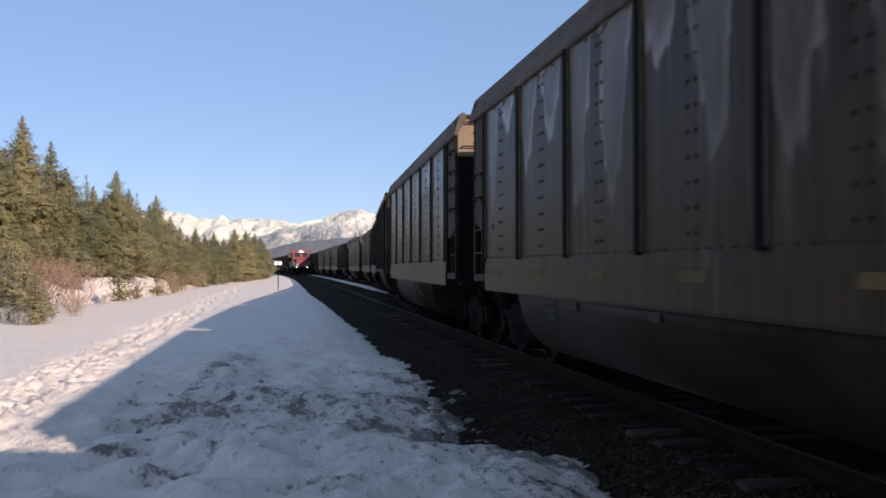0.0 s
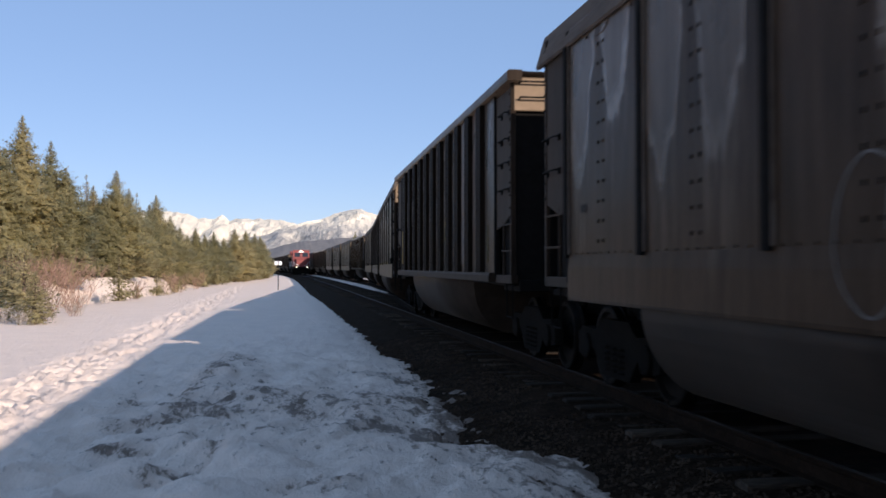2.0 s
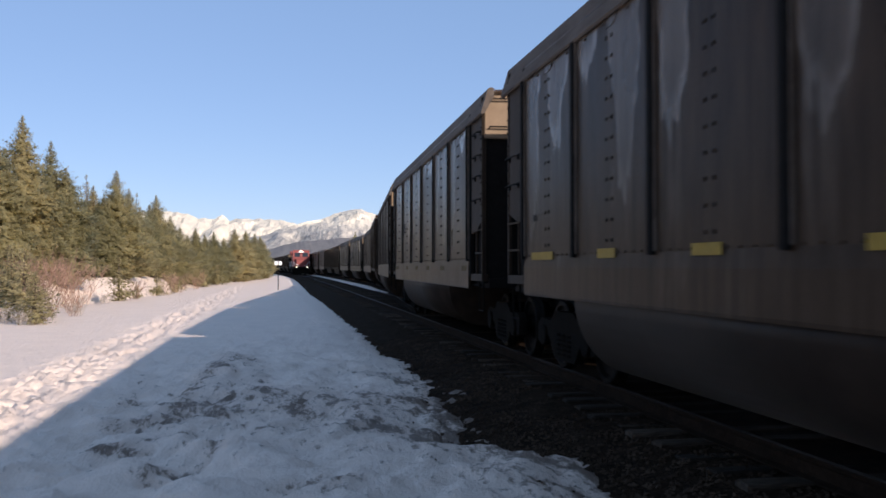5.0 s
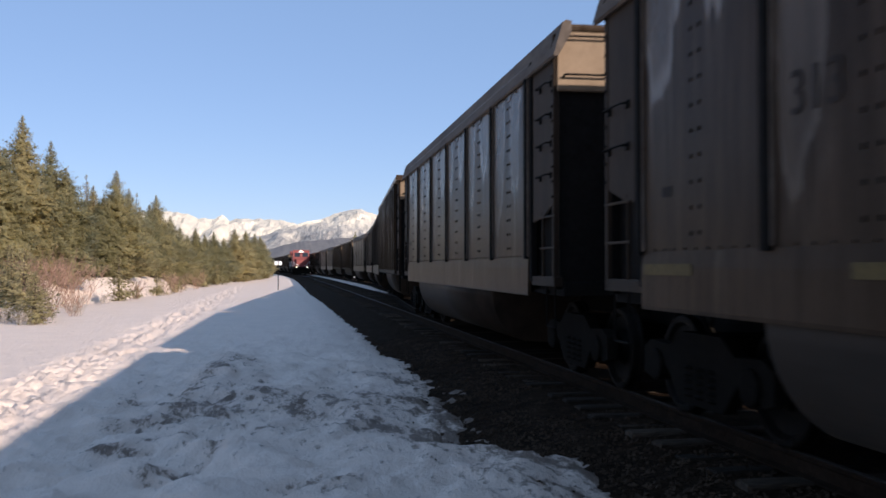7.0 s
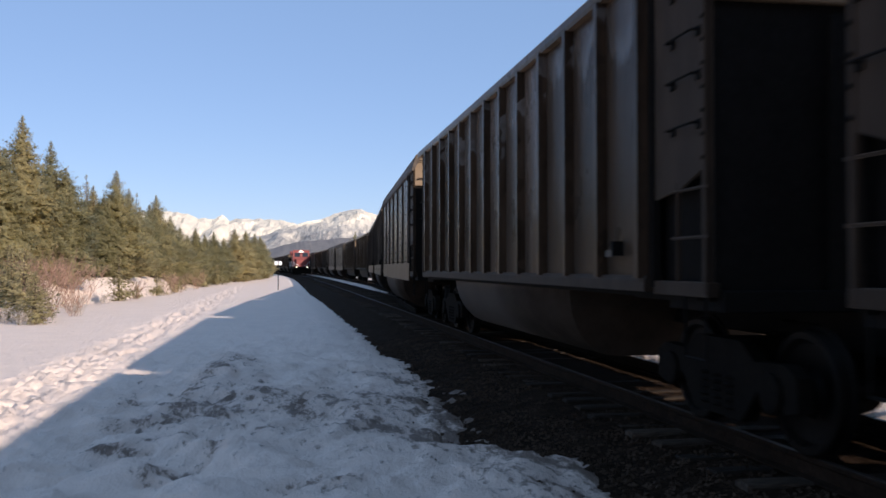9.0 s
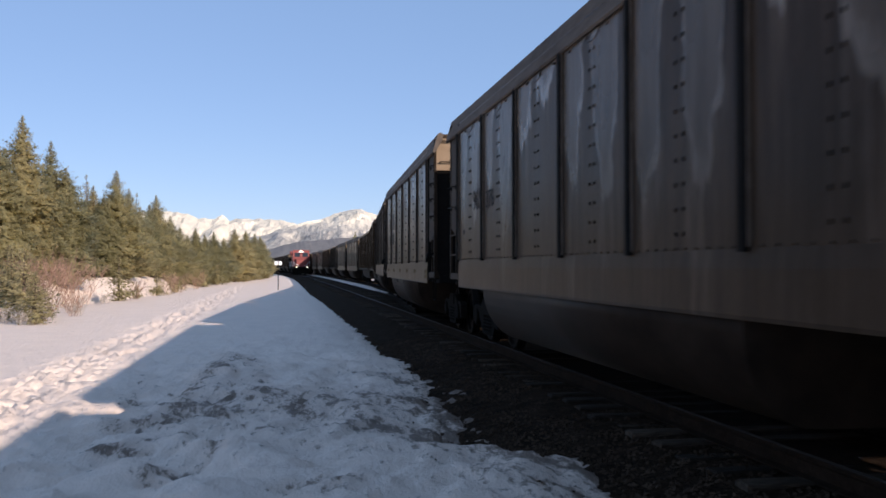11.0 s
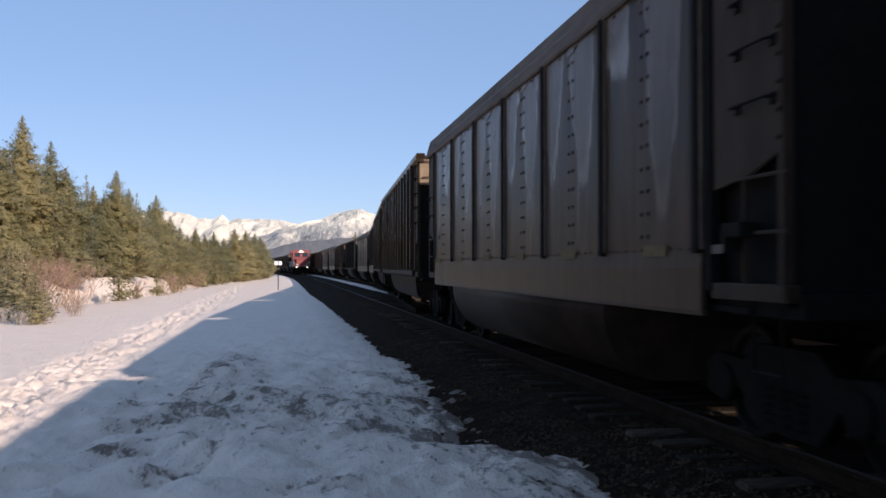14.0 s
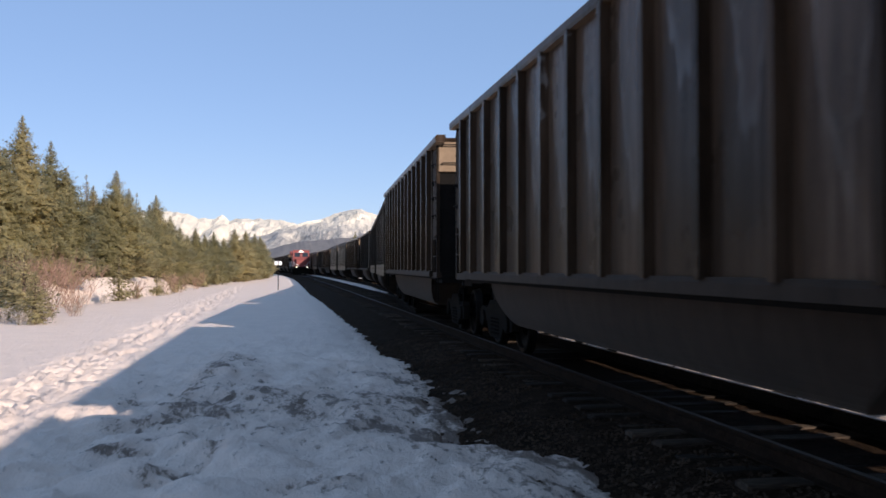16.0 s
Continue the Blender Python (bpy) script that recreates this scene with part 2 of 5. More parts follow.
def leaf_material(name, c1, c2, c3, through_=0.5):
    m, nt, b = mat(name, c1, 0.7)
    geo = nt.nodes.new("ShaderNodeNewGeometry")
    info = nt.nodes.new("ShaderNodeObjectInfo")
    f = calc(nt, 'MULTIPLY_ADD', info.outputs["Random"], 0.5, calc(nt, 'MULTIPLY', geo.outputs["Random Per Island"], 0.5))
    col = ramp(nt, f, [(0.1, c1), (0.5, c2), (0.95, c3)])
    nt.links.new(col, b.inputs["Base Color"])
    b.inputs["Specular IOR Level"].default_value = 0.2
    tr = nt.nodes.new("ShaderNodeBsdfTranslucent")
    nt.links.new(col, tr.inputs["Color"])
    mx = nt.nodes.new("ShaderNodeMixShader")
    mx.inputs[0].default_value = through_
    nt.links.new(b.outputs[0], mx.inputs[1])
    nt.links.new(tr.outputs[0], mx.inputs[2])
    nt.links.new(mx.outputs[0], nt.nodes["Material Output"].inputs[0])
    return m


NEEDLE = leaf_material("conifer_needles", (0.34, 0.325, 0.195), (0.49, 0.435, 0.245), (0.63, 0.525, 0.300), 0.78)
NEEDLE_Y = leaf_material("young_pine_needles", (0.31, 0.270, 0.140), (0.42, 0.360, 0.190), (0.54, 0.45, 0.25), 0.6)
FROST = leaf_material("snowy_twigs", (0.42, 0.34, 0.28), (0.62, 0.55, 0.50), (0.85, 0.80, 0.76))


# ---- mesh helpers ----
class Shape:
    """Collects solids and turns them into one mesh."""

    def __init__(self):
        self.v, self.f = [], []

    def add(self, verts, faces):
        n = len(self.v)
        self.v.extend([tuple(p) for p in verts])
        self.f.extend([tuple(i + n for i in q) for q in faces])
        return self

    def box(self, x0, x1, y0, y1, z0, z1, c=0.0):
        if c <= 0:
            vs = [(x, y, z) for x in (x0, x1) for y in (y0, y1) for z in (z0, z1)]
            return self.add(vs, [(0, 1, 3, 2), (4, 6, 7, 5), (0, 4, 5, 1), (2, 3, 7, 6), (0, 2, 6, 4), (1, 5, 7, 3)])
        # chamfered along every edge
        vs, idx = [], {}
        for a, x in enumerate((x0, x1)):
            for b2, y in enumerate((y0, y1)):
                for d, z in enumerate((z0, z1)):
                    sx, sy, sz = (c if a == 0 else -c), (c if b2 == 0 else -c), (c if d == 0 else -c)
                    for k, q in enumerate(((x, y + sy, z + sz), (x + sx, y, z + sz), (x + sx, y + sy, z))):
                        idx[a, b2, d, k] = len(vs)
                        vs.append(q)
        fs = []
        for a in (0, 1):
            q = [idx[a, i, j, 0] for i, j in ((0, 0), (0, 1), (1, 1), (1, 0))]
            fs.append(q if a == 0 else q[::-1])
            q = [idx[i, a, j, 1] for i, j in ((0, 0), (1, 0), (1, 1), (0, 1))]
            fs.append(q if a == 0 else q[::-1])
            q = [idx[i, j, a, 2] for i, j in ((0, 0), (0, 1), (1, 1), (1, 0))]
            fs.append(q if a == 0 else q[::-1])
        for i in (0, 1):
            for j in (0, 1):
                fs.append((idx[i, j, 0, 0], idx[i, j, 0, 1], idx[i, j, 1, 1], idx[i, j, 1, 0]))
                fs.append((idx[i, 0, j, 0], idx[i, 0, j, 2], idx[i, 1, j, 2], idx[i, 1, j, 0]))
                fs.append((idx[0, i, j, 1], idx[0, i, j, 2], idx[1, i, j, 2], idx[1, i, j, 1]))
                for d in (0, 1):
                    fs.append((idx[i, j, d, 0], idx[i, j, d, 1], idx[i, j, d, 2]))
        return self.add(vs, fs)

    def prism(self, profile, a0, a1, axis="y"):
        """A closed profile pushed along an axis: (x, z) along y, (y, z) along x, (x, y) along z."""
        n = len(profile)
        put = {"y": lambda p, a: (p[0], a, p[1]), "x": lambda p, a: (a, p[0], p[1]), "z": lambda p, a: (p[0], p[1], a)}[axis]
        vs = [put(p, a0) for p in profile] + [put(p, a1) for p in profile]
        fs = [(i, (i + 1) % n, n + (i + 1) % n, n + i) for i in range(n)]
        return self.add(vs, fs + [tuple(range(n))[::-1], tuple(range(n, 2 * n))])

    def tube(self, p, q, r0, r1=None, n=8):
        r1 = r0 if r1 is None else r1
        p, q = Vector(p), Vector(q)
        d = (q - p).normalized()
        u = d.orthogonal().normalized()
        w = d.cross(u)
        vs = []
        for c, r in ((p, r0), (q, r1)):
            vs += [c + r * (math.cos(2 * math.pi * i / n) * u + math.sin(2 * math.pi * i / n) * w) for i in range(n)]
        fs = [(i, (i + 1) % n, n + (i + 1) % n, n + i) for i in range(n)]
        return self.add(vs, fs + [tuple(range(n))[::-1], tuple(range(n, 2 * n))])

    def turned(self, rings, n=24):
        """Rings of (x, radius) round the x axis, closed at both ends."""
        vs = [(x, r * math.cos(2 * math.pi * i / n), r * math.sin(2 * math.pi * i / n)) for x, r in rings for i in range(n)]
        fs = [(k * n + i, k * n + (i + 1) % n, (k + 1) * n + (i + 1) % n, (k + 1) * n + i) for k in range(len(rings) - 1) for i in range(n)]
        m = (len(rings) - 1) * n
        return self.add(vs, fs + [tuple(range(n))[::-1], tuple(range(m, m + n))])

    def mesh(self, name, material, fix=True, flat=True):
        me = bpy.data.meshes.new(name)
        me.from_pydata(self.v, [], self.f)
        if fix:
            bm = bmesh.new()
            bm.from_mesh(me)
            bmesh.ops.recalc_face_normals(bm, faces=bm.faces)
            bm.to_mesh(me)
            bm.free()
        if not flat:
            me.polygons.foreach_set("use_smooth", [True] * len(me.polygons))
        me.materials.append(material)
        return me


def part(name, shape, material, parent, label="", at=None, fix=True, flat=True):
    """Links a Shape (or a ready mesh) as one mesh object under a thing or a part."""
    me = shape if isinstance(shape, bpy.types.Mesh) else shape.mesh(name, material, fix, flat)
    ob = new(name, me)
    ob.parent = parent
    if at is not None:
        ob.matrix_basis = at
    return tagged(ob, label) if label else ob


def holder(name, label, category, group="", kind=""):
    return tagged(new(name), label, category, group, kind)


# ---- the two tracks ----
TRACK_X = 4.55
GAUGE = 0.7175 + 0.035


def lay(bends, length=620.0, back=60.0, step=0.5):
    """Stations of a centre line: (s, x, y, heading) from bends (from, to, curvature; to the right is positive)."""
    out, x, y, h, s = [], TRACK_X, -back, 0.0, -back
    while s <= length:
        out.append((s, x, y, h))
        k = sum(c for a, b, c in bends if a <= s < b)
        h += k * step
        x += math.sin(h - k * step / 2) * step
        y += math.cos(h - k * step / 2) * step
        s += step
    return out


FAR_BEND = (112, 420, -0.00045)
MAIN = lay([FAR_BEND])
SIDING = lay([(1.5, 20, 0.0009), (20, 34, 0.0043), (62, 84, -0.0035), FAR_BEND])


def along(line, s):
    i = min(max(int((s + 60.0) / 0.5), 0), len(line) - 2)
    a, b = line[i], line[i + 1]
    k = (s - a[0]) / 0.5
    return a[1] + (b[1] - a[1]) * k, a[2] + (b[2] - a[2]) * k, a[3] + (b[3] - a[3]) * k


def car_pose(line, s, reach=6.36):
    """The pose of a car whose middle is at s, carried by two trucks on the line."""
    x0, y0, _ = along(line, s - reach)
    x1, y1, _ = along(line, s + reach)
    return pose((x0 + x1) / 2, (y0 + y1) / 2, 0, 0, 0, -math.degrees(math.atan2(x1 - x0, y1 - y0)))


# ---- ground: one sheet of snow to the horizon ----
def grid_lines(spec):
    """Coordinates from (start, end, step) runs, each step growing evenly into the next run."""
    out = []
    for a, b, st in spec:
        n = max(1, round((b - a) / st))
        out += [a + (b - a) * i / n for i in range(n)]
    out.append(spec[-1][1])
    return out


def fade(v, a, b):
    k = min(max((v - a) / (b - a), 0.0), 1.0)
    return k * k * (3 - 2 * k)


def bend_x(y):
    """How far the line of the railway has swung at y."""
    return along(MAIN, max(min(y, 600.0), -50.0))[0] - TRACK_X


def snow_edge(y):
    """Where the snow bank ends beside the ballast."""
    near = float(np.interp(y, [4, 6.7, 7.3, 7.7, 8.2, 8.8, 9.3, 10.3, 11.6, 12.4, 13.3, 15.1, 16.8, 18, 30, 46, 60, 90],
                           [2.5, 2.40, 2.50, 2.55, 2.28, 1.97, 1.86, 2.02, 2.10, 2.06, 2.18, 2.11, 2.20, 2.02, 2.02, 2.04, 1.86, 1.90]))
    return near + 0.06 * noise.noise((0, y * 2.3, 1.1)) + bend_x(y)


# section through the ballast: (across from the middle of the near track, height)
BALLAST_SECTION = [(-3.4, -0.62), (-2.7, -0.43), (-2.0, -0.30), (-1.45, -0.215), (-0.7, -0.185), (0.0, -0.18), (0.7, -0.175), (1.45, -0.185), (2.2, -0.24), (3.2, -0.26),
                   (4.4, -0.25), (5.6, -0.25), (6.6, -0.34), (7.6, -0.6)]
BALLAST_O, BALLAST_Z = [o for o, _ in BALLAST_SECTION], [z for _, z in BALLAST_SECTION]


def tree_line(y):
    """Where the wood begins beside the railway."""
    return float(np.interp(y, [20, 45, 58, 75, 95, 112, 128, 170, 400], [-15, -12.6, -10.6, -9.2, -7.6, -5.8, -4.2, -4.5, -8]))


def right_of(b):
    """Where the snow beyond the tracks begins."""
    return 11.9 + b


def ground_z(x, y):
    b = bend_x(y)
    u = x - b
    z = -0.28
    near = 1 - fade(y, 60, 160)
    # gentle heave of the snow field, a lower shelf and a bank towards the trees
    z += 0.05 * noise.noise((x * 0.25, y * 0.12, 0.0)) * near
    tl = tree_line(y)
    low = min(-6.6, tl + 4.0) if y < 75 else tl + 2.2
    dip = 1 - fade(y, 60, 100)
    z -= 0.38 * dip * fade(-x, -low, -low + 1.4)
    z += (0.45 + 0.95 * dip) * fade(-x, -low + 0.9, -low + 2.9) * (1 - fade(y, 200, 400))
    z += 0.10 * fade(-x, -low + 0.8, -low + 2.0) * noise.noise((x * 0.9, y * 0.5, 9.0)) * dip
    if y < 45:
        # trampled verge: shallow pits and clods
        amp = (0.075 + 0.035 * (1 - fade(x, -0.9, -0.2)) * (1 - fade(y, 11, 14))) * fade(u, -3.4, -2.2) * (1 - fade(y, 16, 24)) * fade(y, -10, -7) + 0.006 * fade(y, -12, -9)
        n1, n2 = noise.noise((x * 1.7, y * 1.1, 1.0)), noise.noise((x * 4.2, y * 2.8, 2.0))
        z += amp * (1.3 * n1 - 1.3 * max(0.0, abs(n2) - 0.12) + 0.55 * noise.noise((x * 8, y * 6, 3.0)))
        # a smooth drift in front of the trodden part
        brink = float(np.interp(x, [-1.2, -0.9, -0.35, 0.4, 1.2, 2.2], [6.6, 7.4, 9.2, 9.65, 9.2, 8.6])) + 0.2 * n1
        z += 0.07 * fade(y, 4.5, 6.5) * (1 - fade(y, brink - 0.8, brink + 0.1)) * fade(x, -1.3, -0.7)
        d = ((x + 0.85) / 0.5) ** 2 + ((y - 14.2) / 1.9) ** 2
        z += 0.10 * math.exp(-d) * (1 + 0.8 * noise.noise((x * 3, y * 2, 5)))
    # trodden trail
    w = math.exp(-(((u + 3.30 + 0.15 * noise.noise((0, y * 0.2, 11))) / 0.62) ** 4))
    if y < 90:
        far_ = 1 + 0.5 * fade(y, 15, 40)
        steps_ = noise.noise((x * 3.9, y * 2.4 / far_, 4.0))
        z += fade(y, -11, -8) * w * (-0.03 + 0.13 * max(-0.30, min(0.30, 2.2 * steps_)) + 0.15 * noise.noise((x * 8, y * 6 / far_, 6.0)))
    # thins out over the ballast in a ragged edge, and lies level again beyond the tracks
    e = snow_edge(y)
    if x > e - 1.6:
        bed = float(np.interp(u - TRACK_X, BALLAST_O, BALLAST_Z))
        close = 1 - fade(y, 20, 45)
        patchy = 1 + 0.6 * fade(y, 8.9, 9.6) * (1 - fade(y, 12.4, 13.4))
        rag = 0.060 * noise.noise((x * 3.1, y * 2.2, 21.0)) + 0.050 * noise.noise((x * 7.0, y * 5.0, 22.0)) + 0.030 * noise.noise((x * 14.0, y * 10.0, 23.0))
        thin = 0.40 * (e - x) if x < e else 0.30 * (e - x) / patchy
        thin += rag * patchy * (0.35 + 0.65 * close) * fade(x, e - 0.9, e - 0.2) - 0.6 * fade(x, e + 0.55, e + 1.3)
        z = min(z, bed + thin) if x < right_of(b) else z
    right = 13.0 + b
    z -= 0.35 * (1 - fade(x, right - 1.1, right + 0.3)) * (1.0 if x > right_of(b) else 0.0)
    return z


def thick_line(x, y, points, w):
    """1 on a line of points, falling off within w on both sides."""
    best = 9.0
    for (ax, ay), (bx_, by) in zip(points, points[1:]):
        dx, dy = bx_ - ax, (by - ay)
        t = min(max(((x - ax) * dx + (y - ay) * dy) / (dx * dx + dy * dy), 0.0), 1.0)
        best = min(best, math.hypot(x - ax - t * dx, (y - ay - t * dy) * 0.6))
    return math.exp(-(best / w) ** 2)


TRODDEN = [([(-0.55, 17.0), (-0.85, 17.6), (-0.98, 15.0), (-1.15, 12.2), (-1.25, 10.6)], 0.20, 0.75), ([(-0.55, 17.2), (-0.32, 13.4)], 0.17, 0.55),
           ([(-1.1, 11.4), (-0.65, 11.7)], 0.32, 1.0), ([(-1.2, 10.4), (-0.7, 10.9)], 0.28, 0.9), ([(-0.6, 13.6), (-0.7, 12.2)], 0.35, 0.45),
           ([(-0.25, 12.6), (-0.05, 11.6)], 0.25, 0.75), ([(0.15, 11.5), (0.45, 10.4)], 0.24, 0.9), ([(0.5, 11.8), (0.9, 10.6), (0.7, 9.9)], 0.30, 0.75),
           ([(1.0, 12.2), (1.5, 10.8)], 0.35, 0.6), ([(0.9, 9.8), (1.7, 9.3)], 0.36, 0.85), ([(1.6, 11.6), (1.9, 10.2)], 0.4, 0.8), ([(1.3, 14.6), (1.9, 13.4)], 0.35, 0.5),
           ([(-1.0, 7.5), (-0.55, 8.7), (-0.2, 9.45), (0.4, 9.75), (0.9, 9.5)], 0.10, 0.7), ([(-1.25, 9.2), (-0.95, 9.5)], 0.18, 0.8), ([(-1.6, 8.9), (-1.35, 8.9)], 0.14, 0.9),
           ([(-1.45, 8.2), (-1.2, 8.1)], 0.16, 0.7), ([(-1.9, 12.6), (-1.7, 11.6)], 0.25, 0.5), ([(-2.0, 14.8), (-1.8, 13.2)], 0.2, 0.45), ([(0.56, 8.2), (0.68, 8.2)], 0.07, 1.0),
           ([(0.05, 6.9), (0.5, 6.85)], 0.14, 0.6), ([(2.2, 7.6), (2.5, 7.2)], 0.25, 0.6), ([(1.7, 8.2), (2.1, 7.6)], 0.2, 0.6), ([(-1.7, 10.2), (-1.4, 9.9)], 0.2, 0.55),
           ([(1.75, 9.5), (2.2, 10.2), (2.25, 12.2)], 0.40, 1.0)]


def trodden(x, y):
    """How dark trodden and littered snow is painted at a spot, 0 to 1, relief shade included."""
    if not (3 < y < 26 and -4.5 < x < 3):
        return 0.0
    wx, wy = x + 0.16 * noise.noise((x * 2.1, y * 1.5, 31)), y + 0.35 * noise.noise((x * 2.1, y * 1.5, 37))
    k = max(c * thick_line(wx, wy, pts, w) for pts, w, c in TRODDEN)
    broad = math.exp(-((x - 0.2) / 2.0) ** 2 - ((y - 10.6) / 2.3) ** 2) * 0.42 + math.exp(-((x - 2.1) / 0.9) ** 2 - ((y - 7.6) / 2.2) ** 2) * 0.45
    k = max(k, broad * (1 + 1.2 * noise.noise((x * 1.3, y * 1.0, 41))))
    return min(1.0, max(k, 0.75 * fade(x, snow_edge(y) - 0.22, snow_edge(y) + 0.2)))


def build_ground():
    xs = grid_lines([(-4500, -900, 600), (-900, -200, 100), (-200, -60, 14), (-60, -20, 2.0), (-20, -8, 0.5), (-8, -4.2, 0.16),
                     (-4.2, 2.8, 0.075), (2.8, 8, 0.5), (8, 16, 0.5), (16, 60, 6), (60, 300, 40), (300, 900, 120), (900, 4500, 600)])
    ys = grid_lines([(-300, -40, 40), (-40, -9, 2.5), (-9, 3, 0.16), (3, 9, 0.075), (9, 18, 0.11), (18, 34, 0.22), (34, 90, 0.4), (90, 200, 2.5),
                     (200, 600, 25), (600, 1200, 100), (1200, 4600, 400)])
    vs = [(x, y, ground_z(x, y)) for y in ys for x in xs]
    n = len(xs)
    fs = [(j * n + i, j * n + i + 1, (j + 1) * n + i + 1, (j + 1) * n + i) for j in range(len(ys) - 1) for i in range(n - 1)]
    me = bpy.data.meshes.new("ground")
    me.from_pydata(vs, [], fs)
    me.polygons.foreach_set("use_smooth", [True] * len(fs))
    me.attributes.new("trodden", 'FLOAT', 'POINT').data.foreach_set("value", [trodden(x, y) for x, y, _ in vs])
    me.materials.append(SNOW)
    tagged(new("ground", me), "sunlit snow field with a trodden trail and dirty verge", "snow ground", kind="structure")


build_ground()


# ---- ballast, sleepers and rails ----
def ribbon(line, left, right, zl, zr, s0, s1, step):
    """Two rows of points along a line."""
    rows, s = [], s0
    while s <= s1:
        x, y, h = along(line, s)
        rows.append([(x + o * math.cos(h), y - o * math.sin(h), z) for o, z in zip((left, right), (zl, zr))])
        s += step
    return rows


def build_ballast():
    sh = Shape()
    offs = BALLAST_SECTION
    rows, s = [], -55.0
    while s < 560:
        x, y, h = along(MAIN, s)
        rows.append([(x + o * math.cos(h), y - o * math.sin(h), z + 0.025 * noise.noise((o * 3, s * 2.0, 0)) + 0.02 * noise.noise((o * 8, s * 6, 4))) for o, z in offs])
        s += 0.16 if s < 30 else 3.0
    n = len(offs)
    sh.add([p for r in rows for p in r], [(j * n + i, j * n + i + 1, (j + 1) * n + i + 1, (j + 1) * n + i) for j in range(len(rows) - 1) for i in range(n - 1)])
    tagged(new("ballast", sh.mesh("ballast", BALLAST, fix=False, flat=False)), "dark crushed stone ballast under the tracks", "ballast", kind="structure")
    # single stones beside the near rail
    st = Shape()
    rnd = random.Random(5)
    for count in range(10020):
        y = 3.2 + 18 * rnd.random() ** 1.7
        x = 1.7 + 2.2 * rnd.random()
        if count > 10000:
            # thrown on to the snow beside the ballast
            x, y = 2.2 - 1.2 * rnd.random() ** 1.6, 5.0 + 7 * rnd.random()
        o = x - TRACK_X
        z = float(np.interp(o, BALLAST_O, BALLAST_Z))
        if z < ground_z(x, y) - 0.01 and count <= 10000 and rnd.random() > 0.012:
            continue
        z = max(z, ground_z(x, y))
        r = 0.014 + 0.022 * rnd.random() ** 2
        ax, ay = rnd.random() * 3, rnd.uniform(0.7, 1.3)
        m = Euler((rnd.random() * 3, rnd.random() * 3, ax)).to_matrix()
        pts = [m @ Vector(q) * r for q in ((1.2, 0, 0), (-1, 0.1, 0.2), (0, 1.1 * ay, 0), (0.1, -1, 0), (0, 0.1, 0.9), (0, 0, -0.8))]
        st.add([(x + q.x, y + q.y, z + q.z * 0.8) for q in pts], [(0, 2, 4), (2, 1, 4), (1, 3, 4), (3, 0, 4), (2, 0, 5), (1, 2, 5), (3, 1, 5), (0, 3, 5)])
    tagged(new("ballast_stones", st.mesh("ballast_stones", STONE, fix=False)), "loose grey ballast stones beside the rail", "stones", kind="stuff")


def rail_profile():
    return [(-0.07, -0.17), (0.07, -0.17), (0.07, -0.158), (0.012, -0.142), (0.010, -0.05), (0.036, -0.036), (0.036, -0.010), (0.028, -0.002),
            (-0.028, -0.002), (-0.036, -0.010), (-0.036, -0.036), (-0.010, -0.05), (-0.012, -0.142), (-0.07, -0.158)]


def rail_mesh(line, off, s0, s1, profile, material, name):
    sh = Shape()
    rows, s = [], s0
    while s <= s1:
        x, y, h = along(line, s)
        rows.append([(x + (off + p) * math.cos(h), y - (off + p) * math.sin(h), z) for p, z in profile])
        s += 2.0
    n = len(profile)
    sh.add([p for r in rows for p in r], [(j * n + i, j * n + (i + 1) % n, (j + 1) * n + (i + 1) % n, (j + 1) * n + i) for j in range(len(rows) - 1) for i in range(n)]
           + [tuple(range(n)), tuple(range((len(rows) - 1) * n, len(rows) * n))])
    return sh.mesh(name, material)


def build_track(name, line, s0, s1, label):
    track = holder(name, label, "railway track", kind="structure")
    cap = [(-0.027, -0.003), (0.027, -0.003), (0.024, 0.001), (-0.024, 0.001)]
    for off in (-GAUGE, GAUGE):
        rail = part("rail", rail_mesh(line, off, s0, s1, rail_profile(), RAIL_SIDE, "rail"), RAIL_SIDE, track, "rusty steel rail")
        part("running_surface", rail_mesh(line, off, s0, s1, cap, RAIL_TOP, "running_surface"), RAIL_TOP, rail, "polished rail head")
    return track


build_ballast()
main_track = build_track("track_main", MAIN, -50, 540, "straight main track with weathered sleepers")
siding_track = build_track("track_siding", SIDING, 30, 540, "passing track that branches off through a turnout")


# strip of snow left between the two tracks
def build_snow_strip():
    sh, rows, s = Shape(), [], 50.0
    while s < 400:
        x, y, h = along(MAIN, s)
        k = fade(s, 50, 78)
        a, b = 1.55, 1.6 + 0.95 * k
        j = 0.15 * noise.noise((s * 0.5, 0, 0))
        for_row = [(a - 0.1, -0.30), (a + 0.12 + j * 0.3, -0.13), ((a + b) / 2, -0.10 + 0.02 * noise.noise((s, 1, 0))), (b - 0.12 + j * 0.3, -0.13), (b + 0.1, -0.30)]
        rows.append([(x + o * math.cos(h), y - o * math.sin(h), z) for o, z in for_row])
        s += 1.0
    n = 5
    sh.add([p for r in rows for p in r], [(j * n + i, j * n + i + 1, (j + 1) * n + i + 1, (j + 1) * n + i) for j in range(len(rows) - 1) for i in range(n - 1)])
    tagged(new("snow_strip", sh.mesh("snow_strip", SNOW, fix=False, flat=False)), "strip of snow left between the two tracks", "snow", kind="structure")


build_snow_strip()


